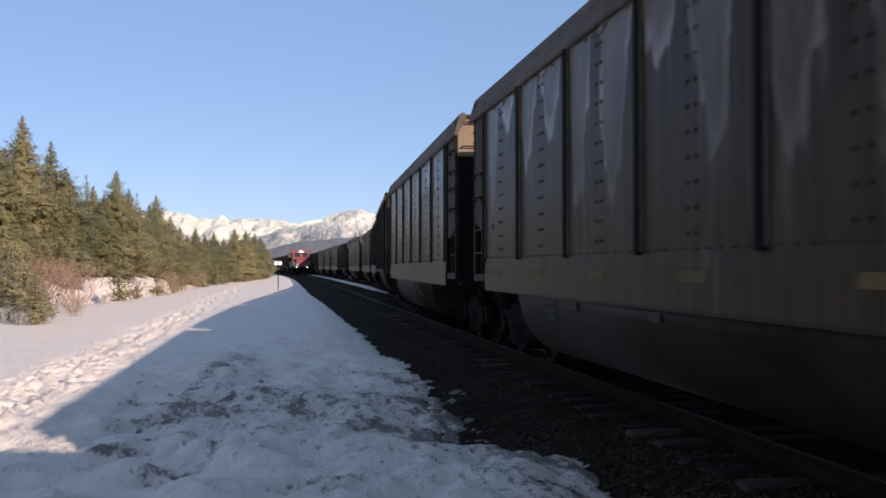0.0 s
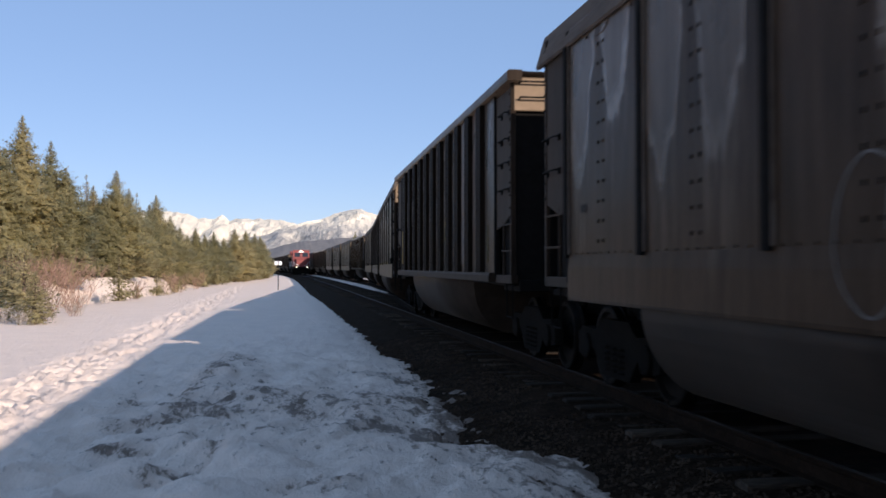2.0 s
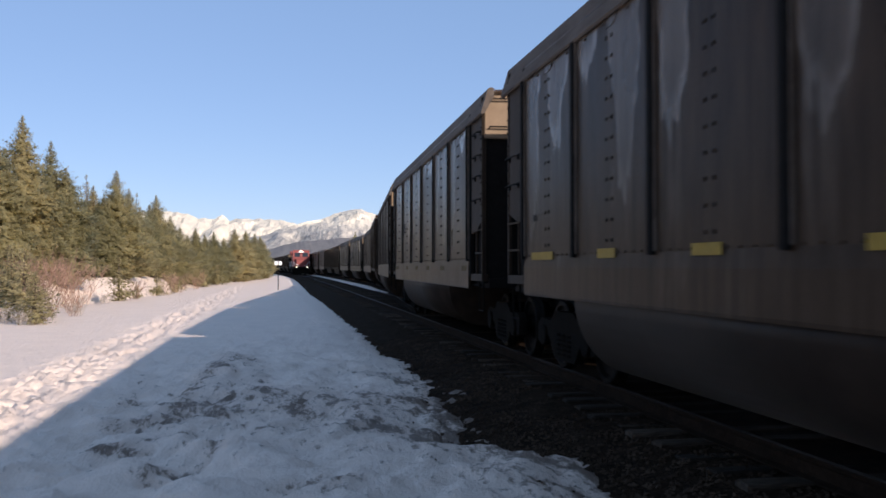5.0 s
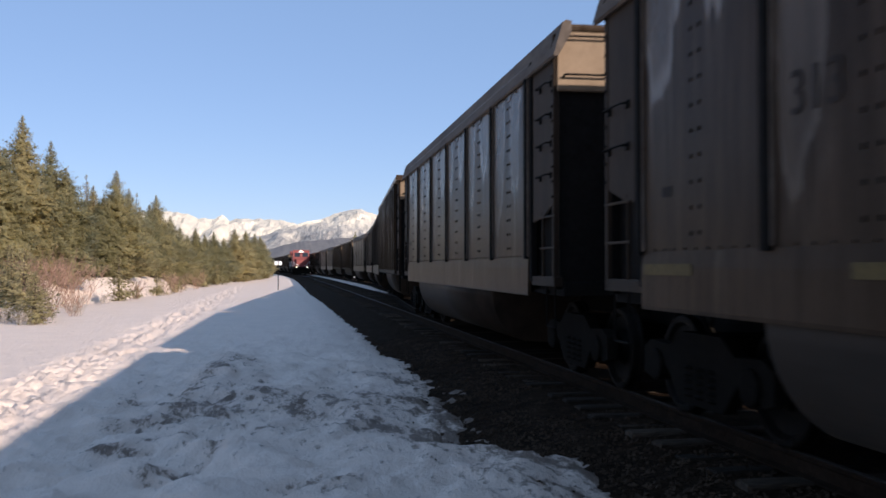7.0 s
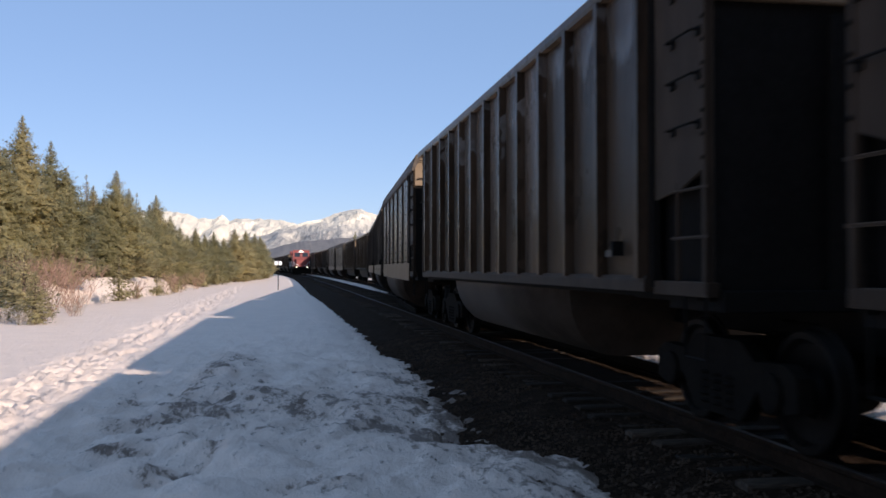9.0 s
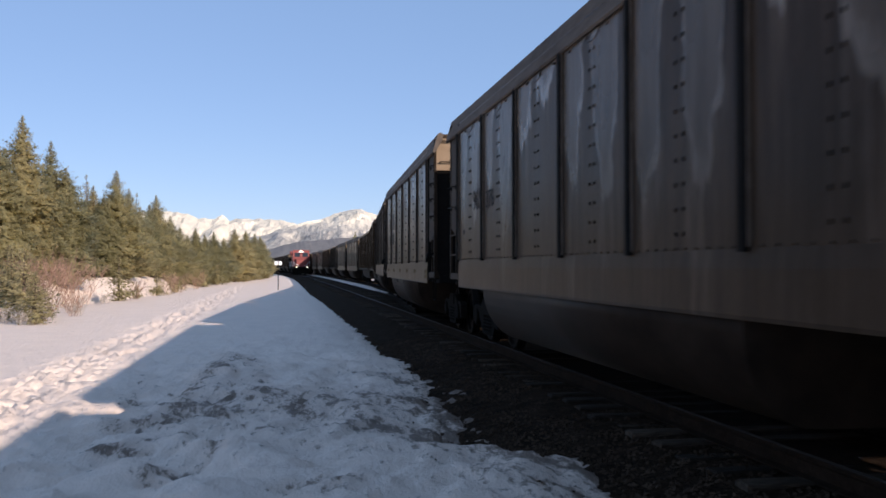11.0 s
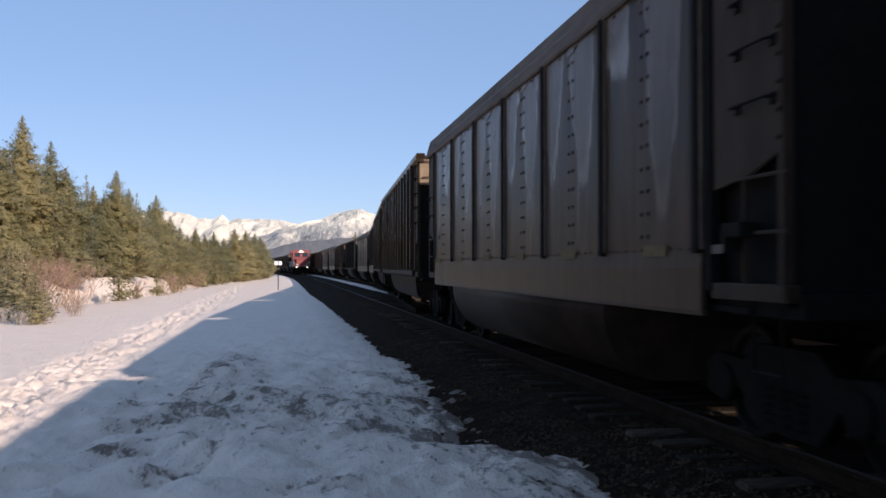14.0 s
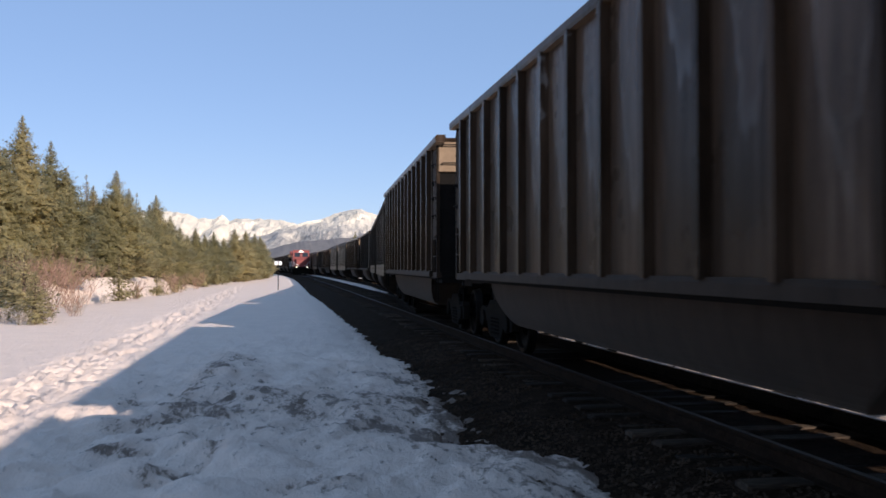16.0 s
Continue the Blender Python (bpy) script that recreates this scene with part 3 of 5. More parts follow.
# broken snow beyond the far rail
def build_far_snow():
    sh, rows, s = Shape(), [], -25.0
    while s < 60:
        x, y, h = along(SIDING, s)
        a = 1.32 + 0.25 * noise.noise((s * 0.9, 5, 0)) + 0.25 * noise.noise((s * 3.1, 9, 0))
        up = 0.05 * noise.noise((s * 1.7, 2, 0))
        rows.append([(x + o * math.cos(h), y - o * math.sin(h), z) for o, z in ((a, -0.33), (a + 0.14, -0.15 + up), (a + 0.9, -0.10 + up), (4.6, -0.08), (6.2, -0.30))])
        s += 0.22
    n = 5
    sh.add([p for r in rows for p in r], [(j * n + i, j * n + i + 1, (j + 1) * n + i + 1, (j + 1) * n + i) for j in range(len(rows) - 1) for i in range(n - 1)])
    tagged(new("snow_patch", sh.mesh("snow_patch", SNOW, fix=False, flat=False)), "sunlit broken snow beyond the far rail", "snow", kind="structure")


build_far_snow()


# ---- mountains and far woods ----
def ridge(name, x0, x1, y, base, top, rough, seed, material, label, depth=700, rows=26, cols=220, cat="mountain"):
    vs, fs = [], []
    for j in range(rows + 1):
        k = j / rows
        for i in range(cols + 1):
            x = x0 + (x1 - x0) * i / cols
            h = top(x)
            rd = sum(abs(noise.noise((x * rough * f, k * 3.0 * f, seed + f))) / f for f in (1, 2, 4, 8)) - 0.45
            z = base + (h - base) * (k ** 0.9) * (1 - 0.45 * rd * math.sin(math.pi * min(k, 0.97)) ** 0.7)
            z += (h - base) * 0.025 * noise.noise((x * rough * 6, seed, 2)) * k
            vs.append((x, y + depth * (k - 1) + 60 * noise.noise((x * rough * 2, k * 5, seed)), z))
    n = cols + 1
    fs = [(j * n + i, j * n + i + 1, (j + 1) * n + i + 1, (j + 1) * n + i) for j in range(rows) for i in range(cols)]
    me = bpy.data.meshes.new(name)
    me.from_pydata(vs, [], fs)
    me.materials.append(material)
    return tagged(new(name, me), label, cat, kind="structure")


def mountain_material(name, trees):
    """Wind-packed snow with flutes; scattered rock or woods where trees is higher."""
    m, nt, b = mat(name, (0.8, 0.8, 0.8), 0.8)
    v = coords(nt)
    p = xyz(nt, v)
    f = noise_of(nt, v, 0.008, 6, 0.6)
    g = noise_of(nt, coords(nt, "Object", (1, 0.5, 0.55)), 0.055, 5, 0.75)
    low = calc(nt, 'SUBTRACT', 1.0, smooth(nt, p[2], 70.0, 170.0))
    flute = noise_of(nt, coords(nt, "Object", (1, 0.35, 0.28)), 0.028, 5, 0.65)
    k = calc(nt, 'ADD', calc(nt, 'ADD', calc(nt, 'MULTIPLY', f, 0.22), calc(nt, 'MULTIPLY', flute, 0.33)), calc(nt, 'ADD', calc(nt, 'MULTIPLY', g, 0.45), calc(nt, 'MULTIPLY', low, trees)))
    col = ramp(nt, k, [(0.50, (0.70, 0.615, 0.490)), (0.63, (0.50, 0.445, 0.375)), (0.74, (0.23, 0.22, 0.21))])
    nt.links.new(col, b.inputs["Base Color"])
    bump(nt, b, calc(nt, 'ADD', calc(nt, 'ADD', g, f), calc(nt, 'MULTIPLY', flute, 2.0)), 0.7, 9.0)
    return m


def wood_material():
    m, nt, b = mat("far_wood", (0.1, 0.12, 0.12), 0.9)
    v = coords(nt, "Object", (1, 1, 0.35))
    f = noise_of(nt, v, 0.12, 6, 0.7)
    col = ramp(nt, f, [(0.35, (0.125, 0.113, 0.108)), (0.65, (0.20, 0.182, 0.168))])
    nt.links.new(col, b.inputs["Base Color"])
    return m


def east(bearing, dist):
    """How far aside a far point lies whose bearing from the line of the track is given in degrees."""
    return dist * math.tan(radians(bearing))


def build_mountains():
    rock, slope, wood = mountain_material("fluted_snow", 0.03), mountain_material("snow_with_trees", 0.20), wood_material()
    d = 4200.0

    def crest(points, dist):
        """A skyline from (bearing, height angle) in degrees."""
        xs = [east(a, dist) for a, _ in points]
        zs = [CAM_Z + math.tan(radians(b)) * dist for _, b in points]

        def top(x):
            return float(np.interp(x, xs, zs))
        return top
    back = crest([(-25.79, 2.53), (-11.15, 3.05), (-6.8, 3.23), (-6.0, 3.23), (-5.51, 3.09), (-4.87, 2.81), (-4.44, 2.85), (-4.02, 2.74), (-3.46, 3.05), (-3.1, 2.74), (-2.57, 2.81), (-2.01, 2.85), (-0.57, 2.81), (0.27, 2.71), (0.98, 2.57), (3.51, 1.49), (13.89, 1.15)], d)
    ridge("mountain_range", east(-28.0, d), east(13.9, d), d, -20, back, 0.010, 3.0, rock, "far jagged snow-covered mountain range", 900)
    d2 = 3000.0
    front = crest([(-8.06, 0.1), (-3.23, 1.28), (-1.57, 1.81), (0.1, 2.26), (1.46, 2.67), (2.82, 3.02), (3.85, 3.33), (4.54, 3.47), (4.88, 3.47), (5.4, 3.33), (6.96, 2.88), (10.43, 1.84), (20.71, 0.8)], d2)
    ridge("snowy_mountain", east(-8.1, d2), east(20.7, d2), d2, -20, front, 0.006, 9.0, slope, "rounded snowy mountain with rock and scattered trees", 700)
    d3 = 1100.0
    hill = crest([(-23.4, 1.15), (-6.5, 0.94), (-1.9, 0.95), (-0.9, 1.08), (0.8, 1.48), (2.8, 1.68), (4.9, 1.86), (7.6, 1.95), (17.3, 1.67), (43.9, 1.84)], d3)
    hw0, hw1, n, rows = east(-23.4, d3), east(43.9, d3), 1000, 9
    vs, fs = [], []
    for i in range(n + 1):
        x = hw0 + (hw1 - hw0) * i / n
        h = hill(x) + 1.3 * abs(noise.noise((x * 0.21, 0, 15.0))) + 2.0 * noise.noise((x * 0.05, 3, 15.0))
        for j in range(rows + 1):
            k = j / rows
            vs.append((x, d3 - 260 * (1 - k) + 10 * noise.noise((x * 0.06, k * 4, 2)) * (1 - k), -1.0 + (h + 1.0) * k ** 0.85 + 1.0 * noise.noise((x * 0.09, k * 9, 1)) * math.sin(math.pi * k)))
    m = rows + 1
    fs = [(i * m + j, (i + 1) * m + j, (i + 1) * m + j + 1, i * m + j + 1) for i in range(n) for j in range(rows)]
    me = bpy.data.meshes.new("wooded_hill")
    me.from_pydata(vs, [], fs)
    me.polygons.foreach_set("use_smooth", [True] * len(fs))
    me.materials.append(wood)
    tagged(new("wooded_hill", me), "far hazy hill covered with conifer forest", "forest", kind="structure")


build_mountains()


# ---- coal cars ----
HALF = 7.12         # half the body's length
WIDE = 1.575        # half the body's width at the side sheet
TOP = 3.98          # height of the steel cars
TALL = 4.09         # height of the aluminium cars


def grab(sh, p, q, out, r=0.012):
    """A bent grab iron between two feet, standing off by the vector out."""
    p, q, out = Vector(p), Vector(q), Vector(out)
    sh.tube(p, p + out, r, n=5).tube(p + out, q + out, r, n=5).tube(q + out, q, r, n=5)


def truck_meshes():
    frame_ = Shape()
    prof = [(-1.22, 0.36), (-1.22, 0.60), (-1.05, 0.68), (-0.62, 0.66), (-0.40, 0.80), (0.40, 0.80), (0.62, 0.66), (1.05, 0.68), (1.22, 0.60), (1.22, 0.36),
            (1.05, 0.32), (0.95, 0.46), (0.66, 0.44), (0.42, 0.18), (-0.42, 0.18), (-0.66, 0.44), (-0.95, 0.46), (-1.05, 0.32)]
    frame_.prism(prof, -0.06, 0.06, "x")
    for y in (-0.89, 0.89):
        frame_.add(*turned_at(0.0, y, 0.457, [(-0.10, 0.13), (-0.09, 0.15), (0.09, 0.15), (0.10, 0.13)], 12))
    spring = Shape()
    for y in (-0.22, 0.0, 0.22):
        for k in range(5):
            spring.add(*ring_at(0, y, 0.26 + 0.06 * k, 0.08, 0.018))
    bolster = Shape().box(-1.05, 1.05, -0.2, 0.2, 0.52, 0.80, 0.03).box(-0.35, 0.35, -0.3, 0.3, 0.80, 0.92, 0.02)
    rigging = Shape().box(-0.75, 0.75, -0.42, -0.36, 0.38, 0.50, 0.01).box(-0.75, 0.75, 0.36, 0.42, 0.38, 0.50, 0.01)
    wheels = Shape().turned([(-0.95, 0.07), (-0.60, 0.075), (0.60, 0.075), (0.95, 0.07)], 12)
    for sgn in (-1, 1):
        wheels.turned([(sgn * x, r) for x, r in ((0.64, 0.10), (0.66, 0.16), (0.70, 0.36), (0.685, 0.40), (0.685, 0.482), (0.715, 0.482), (0.725, 0.462),
                                                 (0.81, 0.455), (0.82, 0.44), (0.82, 0.395), (0.775, 0.36), (0.755, 0.19), (0.81, 0.15), (0.83, 0.11))], 32)
    for sgn in (-1, 1):
        for k in range(6):
            a = math.pi * k / 3
            wheels.box(sgn * 0.815 - 0.012, sgn * 0.815 + 0.012, 0.42 * math.cos(a) - 0.012, 0.42 * math.cos(a) + 0.012, 0.42 * math.sin(a) - 0.012, 0.42 * math.sin(a) + 0.012)
    return {"side_frame": frame_.mesh("side_frame", IRON), "spring_nest": spring.mesh("spring_nest", IRON), "bolster": bolster.mesh("bolster", IRON),
            "brake_beam": rigging.mesh("brake_beam", IRON), "wheelset": wheels.mesh("wheelset", WHEEL)}


def turned_at(x, y, z, rings, n):
    s = Shape().turned(rings, n)
    return [(a + x, b + y, c + z) for a, b, c in s.v], s.f


def ring_at(x, y, z, r, w, n=10):
    vs = [(x + (r + d) * math.cos(2 * math.pi * i / n), y + (r + d) * math.sin(2 * math.pi * i / n), z + e) for d, e in ((w, 0), (0, w), (-w, 0), (0, -w)) for i in range(n)]
    return vs, [(k * n + i, k * n + (i + 1) % n, ((k + 1) % 4) * n + (i + 1) % n, ((k + 1) % 4) * n + i) for k in range(4) for i in range(n)]


TRUCK = truck_meshes()


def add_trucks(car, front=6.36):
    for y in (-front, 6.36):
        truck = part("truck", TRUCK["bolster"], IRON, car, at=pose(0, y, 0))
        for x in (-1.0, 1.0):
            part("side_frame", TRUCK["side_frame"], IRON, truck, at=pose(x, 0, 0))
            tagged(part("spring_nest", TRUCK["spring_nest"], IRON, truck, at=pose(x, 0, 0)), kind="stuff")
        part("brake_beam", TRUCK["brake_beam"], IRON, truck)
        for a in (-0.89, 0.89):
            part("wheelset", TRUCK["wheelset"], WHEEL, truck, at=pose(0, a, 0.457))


def add_ends(car, body, top, tall=0.74, sheet=SHEET, front=HALF + 0.15, rear_grabs=(2.44, 2.81)):
    """End walls, corner posts, ladders, coupler and brake gear at both ends."""
    for s in (-1, 1):
        def bx(sh, x0, x1, y0, y1, z0, z1, c=0.0):
            return sh.box(min(x0, x1), max(x0, x1), min(s * y0, s * y1), max(s * y0, s * y1), z0, z1, c)
        ye = HALF + 0.15 if s > 0 else front
        # end sheet set back, its shade painted dark, below a plate painted sunlit tan
        part("end_wall", bx(Shape(), -1.53, 1.53, ye - 0.09, ye - 0.05, 1.12, top - 0.1), DARK, car, "recessed end sheet painted as dark as its shade")
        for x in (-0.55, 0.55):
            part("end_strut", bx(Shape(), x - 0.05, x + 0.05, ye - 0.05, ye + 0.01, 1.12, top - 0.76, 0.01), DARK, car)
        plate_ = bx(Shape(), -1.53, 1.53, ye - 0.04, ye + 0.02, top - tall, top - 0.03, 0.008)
        part("end_plate", plate_, ENDM, car, "top plate of the end in painted sunlit tan")
        rim = Shape().prism([(s * y, z) for y, z in ((ye - 0.10, top + 0.005), (ye + 0.05, top + 0.005), (ye + 0.07, top - 0.03), (ye + 0.05, top - 0.065), (ye - 0.10, top - 0.065))], -1.45, 1.45, "x")
        part("end_chord", rim, body, car)
        for x in (-1, 1):
            part("corner_post", bx(Shape(), x * 1.50, x * 1.572, ye - 0.075, ye - 0.005, 1.16, top - 0.1, 0.010), sheet, car)
            part("corner_sill", bx(Shape(), x * 1.47, x * 1.568, ye - 1.0, ye + 0.01, 1.15, 1.26, 0.008), SHEET, car, "short side sill under the ladder")
            wide = 0.86 if s > 0 else 0.96
            panel = [(s * y, z) for y, z in ((ye - wide, 1.91), (ye - 0.45, 1.97), (ye - 0.05, 2.09), (ye - 0.05, top - 0.2), (ye - wide, top - 0.2))]
            part("corner_panel", Shape().prism(panel, x * 1.535, x * 1.56, "x"), sheet, car)
            row = Shape()
            rivets(row, x * 1.572, s * (ye - 0.04), 2.16, top - 0.15, 0.17, x, 0.015)
            tagged(part("rivets", row, DARK, car), kind="stuff")
            part("door_post", bx(Shape(), x * 1.50, x * 1.585, ye - wide - 0.10, ye - wide - 0.01, 1.20, top - 0.2, 0.012), DARK, car)
            for z in (rear_grabs if s > 0 else (2.42, 2.78, 3.10, 3.46)):
                g = Shape()
                grab(g, (x * 1.56, s * (ye - 0.58), z), (x * 1.56, s * (ye - 0.12), z), (x * 0.07, 0, 0), 0.010)
                for y in (ye - 0.58, ye - 0.12):
                    bx(g, x * 1.56, x * 1.582, y - 0.03, y + 0.03, z - 0.045, z + 0.03, 0.006)
                part("grab_iron", g, DARK, car, "dark bent grab iron")
            # added dark sheet that blocks light through the corner gap
            part("dark_backing", bx(Shape(), x * 1.43, x * 1.45, ye - 1.7, ye - 0.06, 1.10, top - 0.22), DARK, car)
            ladder = Shape()
            ladder.tube((x * 1.545, s * (ye - 0.54), 1.22), (x * 1.545, s * (ye - 0.54), 2.02), 0.020, n=6)
            for z in (1.59, 1.95):
                ladder.tube((x * 1.56, s * (ye + 0.02), z), (x * 1.56, s * (ye - 0.62), z), 0.013, n=5)
            stirrup = Shape()
            for y in (ye - 0.12, ye - 0.48):
                stirrup.tube((x * 1.52, s * y, 0.68), (x * 1.52, s * y, 1.17), 0.011, n=5)
            stirrup.tube((x * 1.52, s * (ye - 0.11), 0.69), (x * 1.52, s * (ye - 0.49), 0.69), 0.012, n=5)
            part("stirrup", stirrup, DARK, car, "hanging sill step")
            part("step_ladder", ladder, SHEET, car)
        for x in (-1, 1):
            part("plate_seam", bx(Shape(), x * 0.925, x * 0.94, ye + 0.018, ye + 0.028, top - tall + 0.01, top - 0.07), SHEET, car)
            for z in (top - 0.16, top - tall + 0.15):
                g = Shape()
                grab(g, (x * 1.46, s * (ye + 0.02), z), (x * 0.97, s * (ye + 0.02), z), (0, s * 0.07, 0.02), 0.013)
                part("grab_iron", g, DARK, car, "dark bent grab iron")
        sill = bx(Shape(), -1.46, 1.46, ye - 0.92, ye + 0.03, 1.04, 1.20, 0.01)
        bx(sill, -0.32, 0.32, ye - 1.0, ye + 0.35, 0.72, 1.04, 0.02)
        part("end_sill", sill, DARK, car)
        coup = bx(Shape(), -0.10, 0.10, ye + 0.1, 7.95, 0.80, 0.96, 0.02)
        bx(coup, -0.20, 0.16, 7.86, 8.10, 0.74, 1.04, 0.05)
        part("coupler", coup, IRON, car, "cast coupler")
        hose = Shape()
        pts = [Vector((0.35, s * (7.3 + 0.11 * k), 0.85 - 0.42 * math.sin(math.pi * k / 7.0) ** 0.8)) for k in range(8)]
        for a, b in zip(pts, pts[1:]):
            hose.tube(a, b, 0.025, n=6)
        part("air_hose", hose, DARK, car)
    wheel = Shape()
    v, f = ring_at(0, 0, 0, 0.27, 0.018, 16)
    wheel.add([(x - 0.75, HALF + 0.22, y + 2.2) for x, y, z in v], f)
    for a in range(3):
        c, d = 0.27 * math.cos(a * math.pi / 3), 0.27 * math.sin(a * math.pi / 3)
        wheel.tube((-0.75 - c, HALF + 0.22, 2.2 - d), (-0.75 + c, HALF + 0.22, 2.2 + d), 0.012, n=5)
    part("hand_brake", wheel, DARK, car)


def arc_tub(x_top, z_top, x_bot, z_bot, n=10):
    """Half section of a round-bellied tub, from its top edge to the middle of its floor."""
    pts = []
    for i in range(n + 1):
        a = math.pi / 2 * i / n
        pts.append((x_bot + (x_top - x_bot) * math.cos(a), z_bot + (z_top - z_bot) * (1 - math.sin(a))))
    return pts


def tub_shape(y0, y1, x_top, z_top, x_bot, z_bot, lean=0.5):
    """A closed belly between two trucks; its ends lean inwards by lean."""
    half = arc_tub(x_top, z_top, x_bot, z_bot)
    ring = [(-x, z) for x, z in half] + [(x, z) for x, z in half[::-1]]
    sh, n = Shape(), len(ring)
    rows = []
    for y, sgn in ((y0, 1), (y1, -1)):
        rows.append([(x, y + sgn * lean * ((z_top - z) / (z_top - z_bot)) ** 1.5, z) for x, z in ring])
    sh.add(rows[0] + rows[1], [(i, (i + 1) % n, n + (i + 1) % n, n + i) for i in range(n)] + [tuple(range(n))[::-1], tuple(range(n, 2 * n))])
    return sh


def round_off(ob):
    """Smooth across the belly, sharp at its ends."""
    me = ob.data
    me.polygons.foreach_set("use_smooth", [len(p.vertices) == 4 for p in me.polygons])
    return ob


def rivets(sh, x, y, z0, z1, step, s, r=0.019, tall=None):
    z, h = z0, tall or r
    while z < z1:
        sh.box(x if s > 0 else x - 0.014, x + 0.014 if s > 0 else x, y - r, y + r, z - h, z + h, 0.004)
        z += step


def bathtub_car(name="coal_gondola"):
    """Aluminium gondola with a riveted side, deep lower band and a bellied tub."""
    car = holder(name, "dusty grey aluminium coal gondola with washed streaks on its riveted sides", "railway car", "cars of the coal train")
    for s in (-1, 1):
        def bx(sh, x0, x1, *r):
            return sh.box(min(s * x0, s * x1), max(s * x0, s * x1), *r)
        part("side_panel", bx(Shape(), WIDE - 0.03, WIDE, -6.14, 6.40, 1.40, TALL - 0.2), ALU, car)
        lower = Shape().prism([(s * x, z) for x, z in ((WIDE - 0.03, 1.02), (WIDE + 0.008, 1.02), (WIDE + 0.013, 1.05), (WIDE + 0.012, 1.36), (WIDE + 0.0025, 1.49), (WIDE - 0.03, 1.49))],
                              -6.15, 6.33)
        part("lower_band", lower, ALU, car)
        chord = Shape().prism([(s * x, z) for x, z in ((WIDE - 0.16, TALL), (WIDE - 0.16, TALL - 0.12), (WIDE - 0.01, TALL - 0.385), (WIDE + 0.030, TALL - 0.395), (WIDE + 0.045, TALL - 0.37), (WIDE - 0.06, TALL - 0.01), (WIDE - 0.10, TALL + 0.015))],
                              -HALF - 0.34, HALF + 0.34)
        part("top_chord", chord, CHORD, car, "pale dusty sloping top chord")
        for k in range(7):
            y = -6.10 + 2.075 * k
            post = Shape().prism([(s * x, y + d) for x, d in ((WIDE, -0.05), (WIDE + 0.045, -0.042), (WIDE + 0.045, 0.042), (WIDE, 0.05))], 1.47, TALL - 0.38, "z")
            part("side_post", post, DARK, car)
            part("post_flange", bx(Shape(), WIDE, WIDE + 0.03, y - 0.085, y - 0.062, 1.5, TALL - 0.39, 0.004), CHORD, car)
        seam, bolts = Shape(), Shape()
        for k in range(6):
            for dy in (-0.07, 0.07):
                rivets(bolts, s * (WIDE - 0.003), -5.06 + 2.075 * k + dy, 1.62, TALL - 0.42, 0.19, s, 0.009, 0.017)
        tagged(part("bolts", bolts, DARK, car, "rows of dark bolts"), kind="stuff")
        for k in range(66):
            y = -6.15 + 12.4 * k / 65
            bx(seam, WIDE + 0.004, WIDE + 0.016, y - 0.010, y + 0.010, 1.497, 1.517, 0.004)
        for k in range(22):
            y = -6.1 + 12.4 * k / 21
            bx(seam, WIDE, WIDE + 0.02, y - 0.014, y + 0.014, TALL - 0.445, TALL - 0.417, 0.005)
        for k in range(6):
            y = -5.06 + 2.075 * k
            part("gusset", Shape().prism([(y - 0.24, TALL - 0.38), (y - 0.19, TALL - 0.44), (y - 0.09, TALL - 0.48), (y + 0.09, TALL - 0.48), (y + 0.19, TALL - 0.44), (y + 0.24, TALL - 0.38)],
                                         s * (WIDE + 0.001), s * (WIDE + 0.008), "x"), ALU, car)
        tagged(part("rivets", seam, ALU, car), kind="stuff")
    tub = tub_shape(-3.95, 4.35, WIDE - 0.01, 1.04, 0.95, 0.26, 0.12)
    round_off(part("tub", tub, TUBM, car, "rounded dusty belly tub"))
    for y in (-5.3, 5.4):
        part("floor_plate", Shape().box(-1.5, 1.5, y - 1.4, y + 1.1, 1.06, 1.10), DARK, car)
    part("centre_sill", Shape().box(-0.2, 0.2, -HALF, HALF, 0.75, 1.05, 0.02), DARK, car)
    add_ends(car, ALU, TALL)
    add_trucks(car)
    return car


def shelf_sides(car, body, posts, depth, width, sill_z, flange, post_paint):
    """Sides with pressed posts that stand on a protruding side sill."""
    for s in (-1, 1):
        part("side_panel", Shape().box(min(s * (WIDE - 0.03), s * WIDE), max(s * (WIDE - 0.03), s * WIDE), -6.20, 6.35, sill_z, TOP - 0.1), body, car)
        sill = Shape().prism([(s * x, z) for x, z in ((WIDE - 0.1, sill_z - 0.11), (WIDE + flange, sill_z - 0.11), (WIDE + flange, sill_z - 0.02), (WIDE + flange - 0.02, sill_z + 0.02), (WIDE - 0.1, sill_z + 0.02))],
                             -HALF + 0.85, HALF - 0.75)
        part("side_sill", sill, SHEET, car, "protruding dusty side sill")
        chord = Shape().prism([(s * x, z) for x, z in ((WIDE - 0.12, TOP - 0.14), (WIDE + 0.075, TOP - 0.14), (WIDE + 0.085, TOP - 0.10), (WIDE + 0.085, TOP - 0.03), (WIDE + 0.06, TOP), (WIDE - 0.12, TOP))],
                              -HALF - 0.32, HALF + 0.32)
        part("top_chord", chord, body, car)
        for y in posts:
            w = width
            post = Shape().prism([(s * x, y + d) for x, d in ((WIDE, -w), (WIDE + depth, -max(w * 0.72, w - 0.04)), (WIDE + depth, max(w * 0.72, w - 0.04)), (WIDE, w))], sill_z, TOP - 0.13, "z")
            part("side_post", post, post_paint, car)


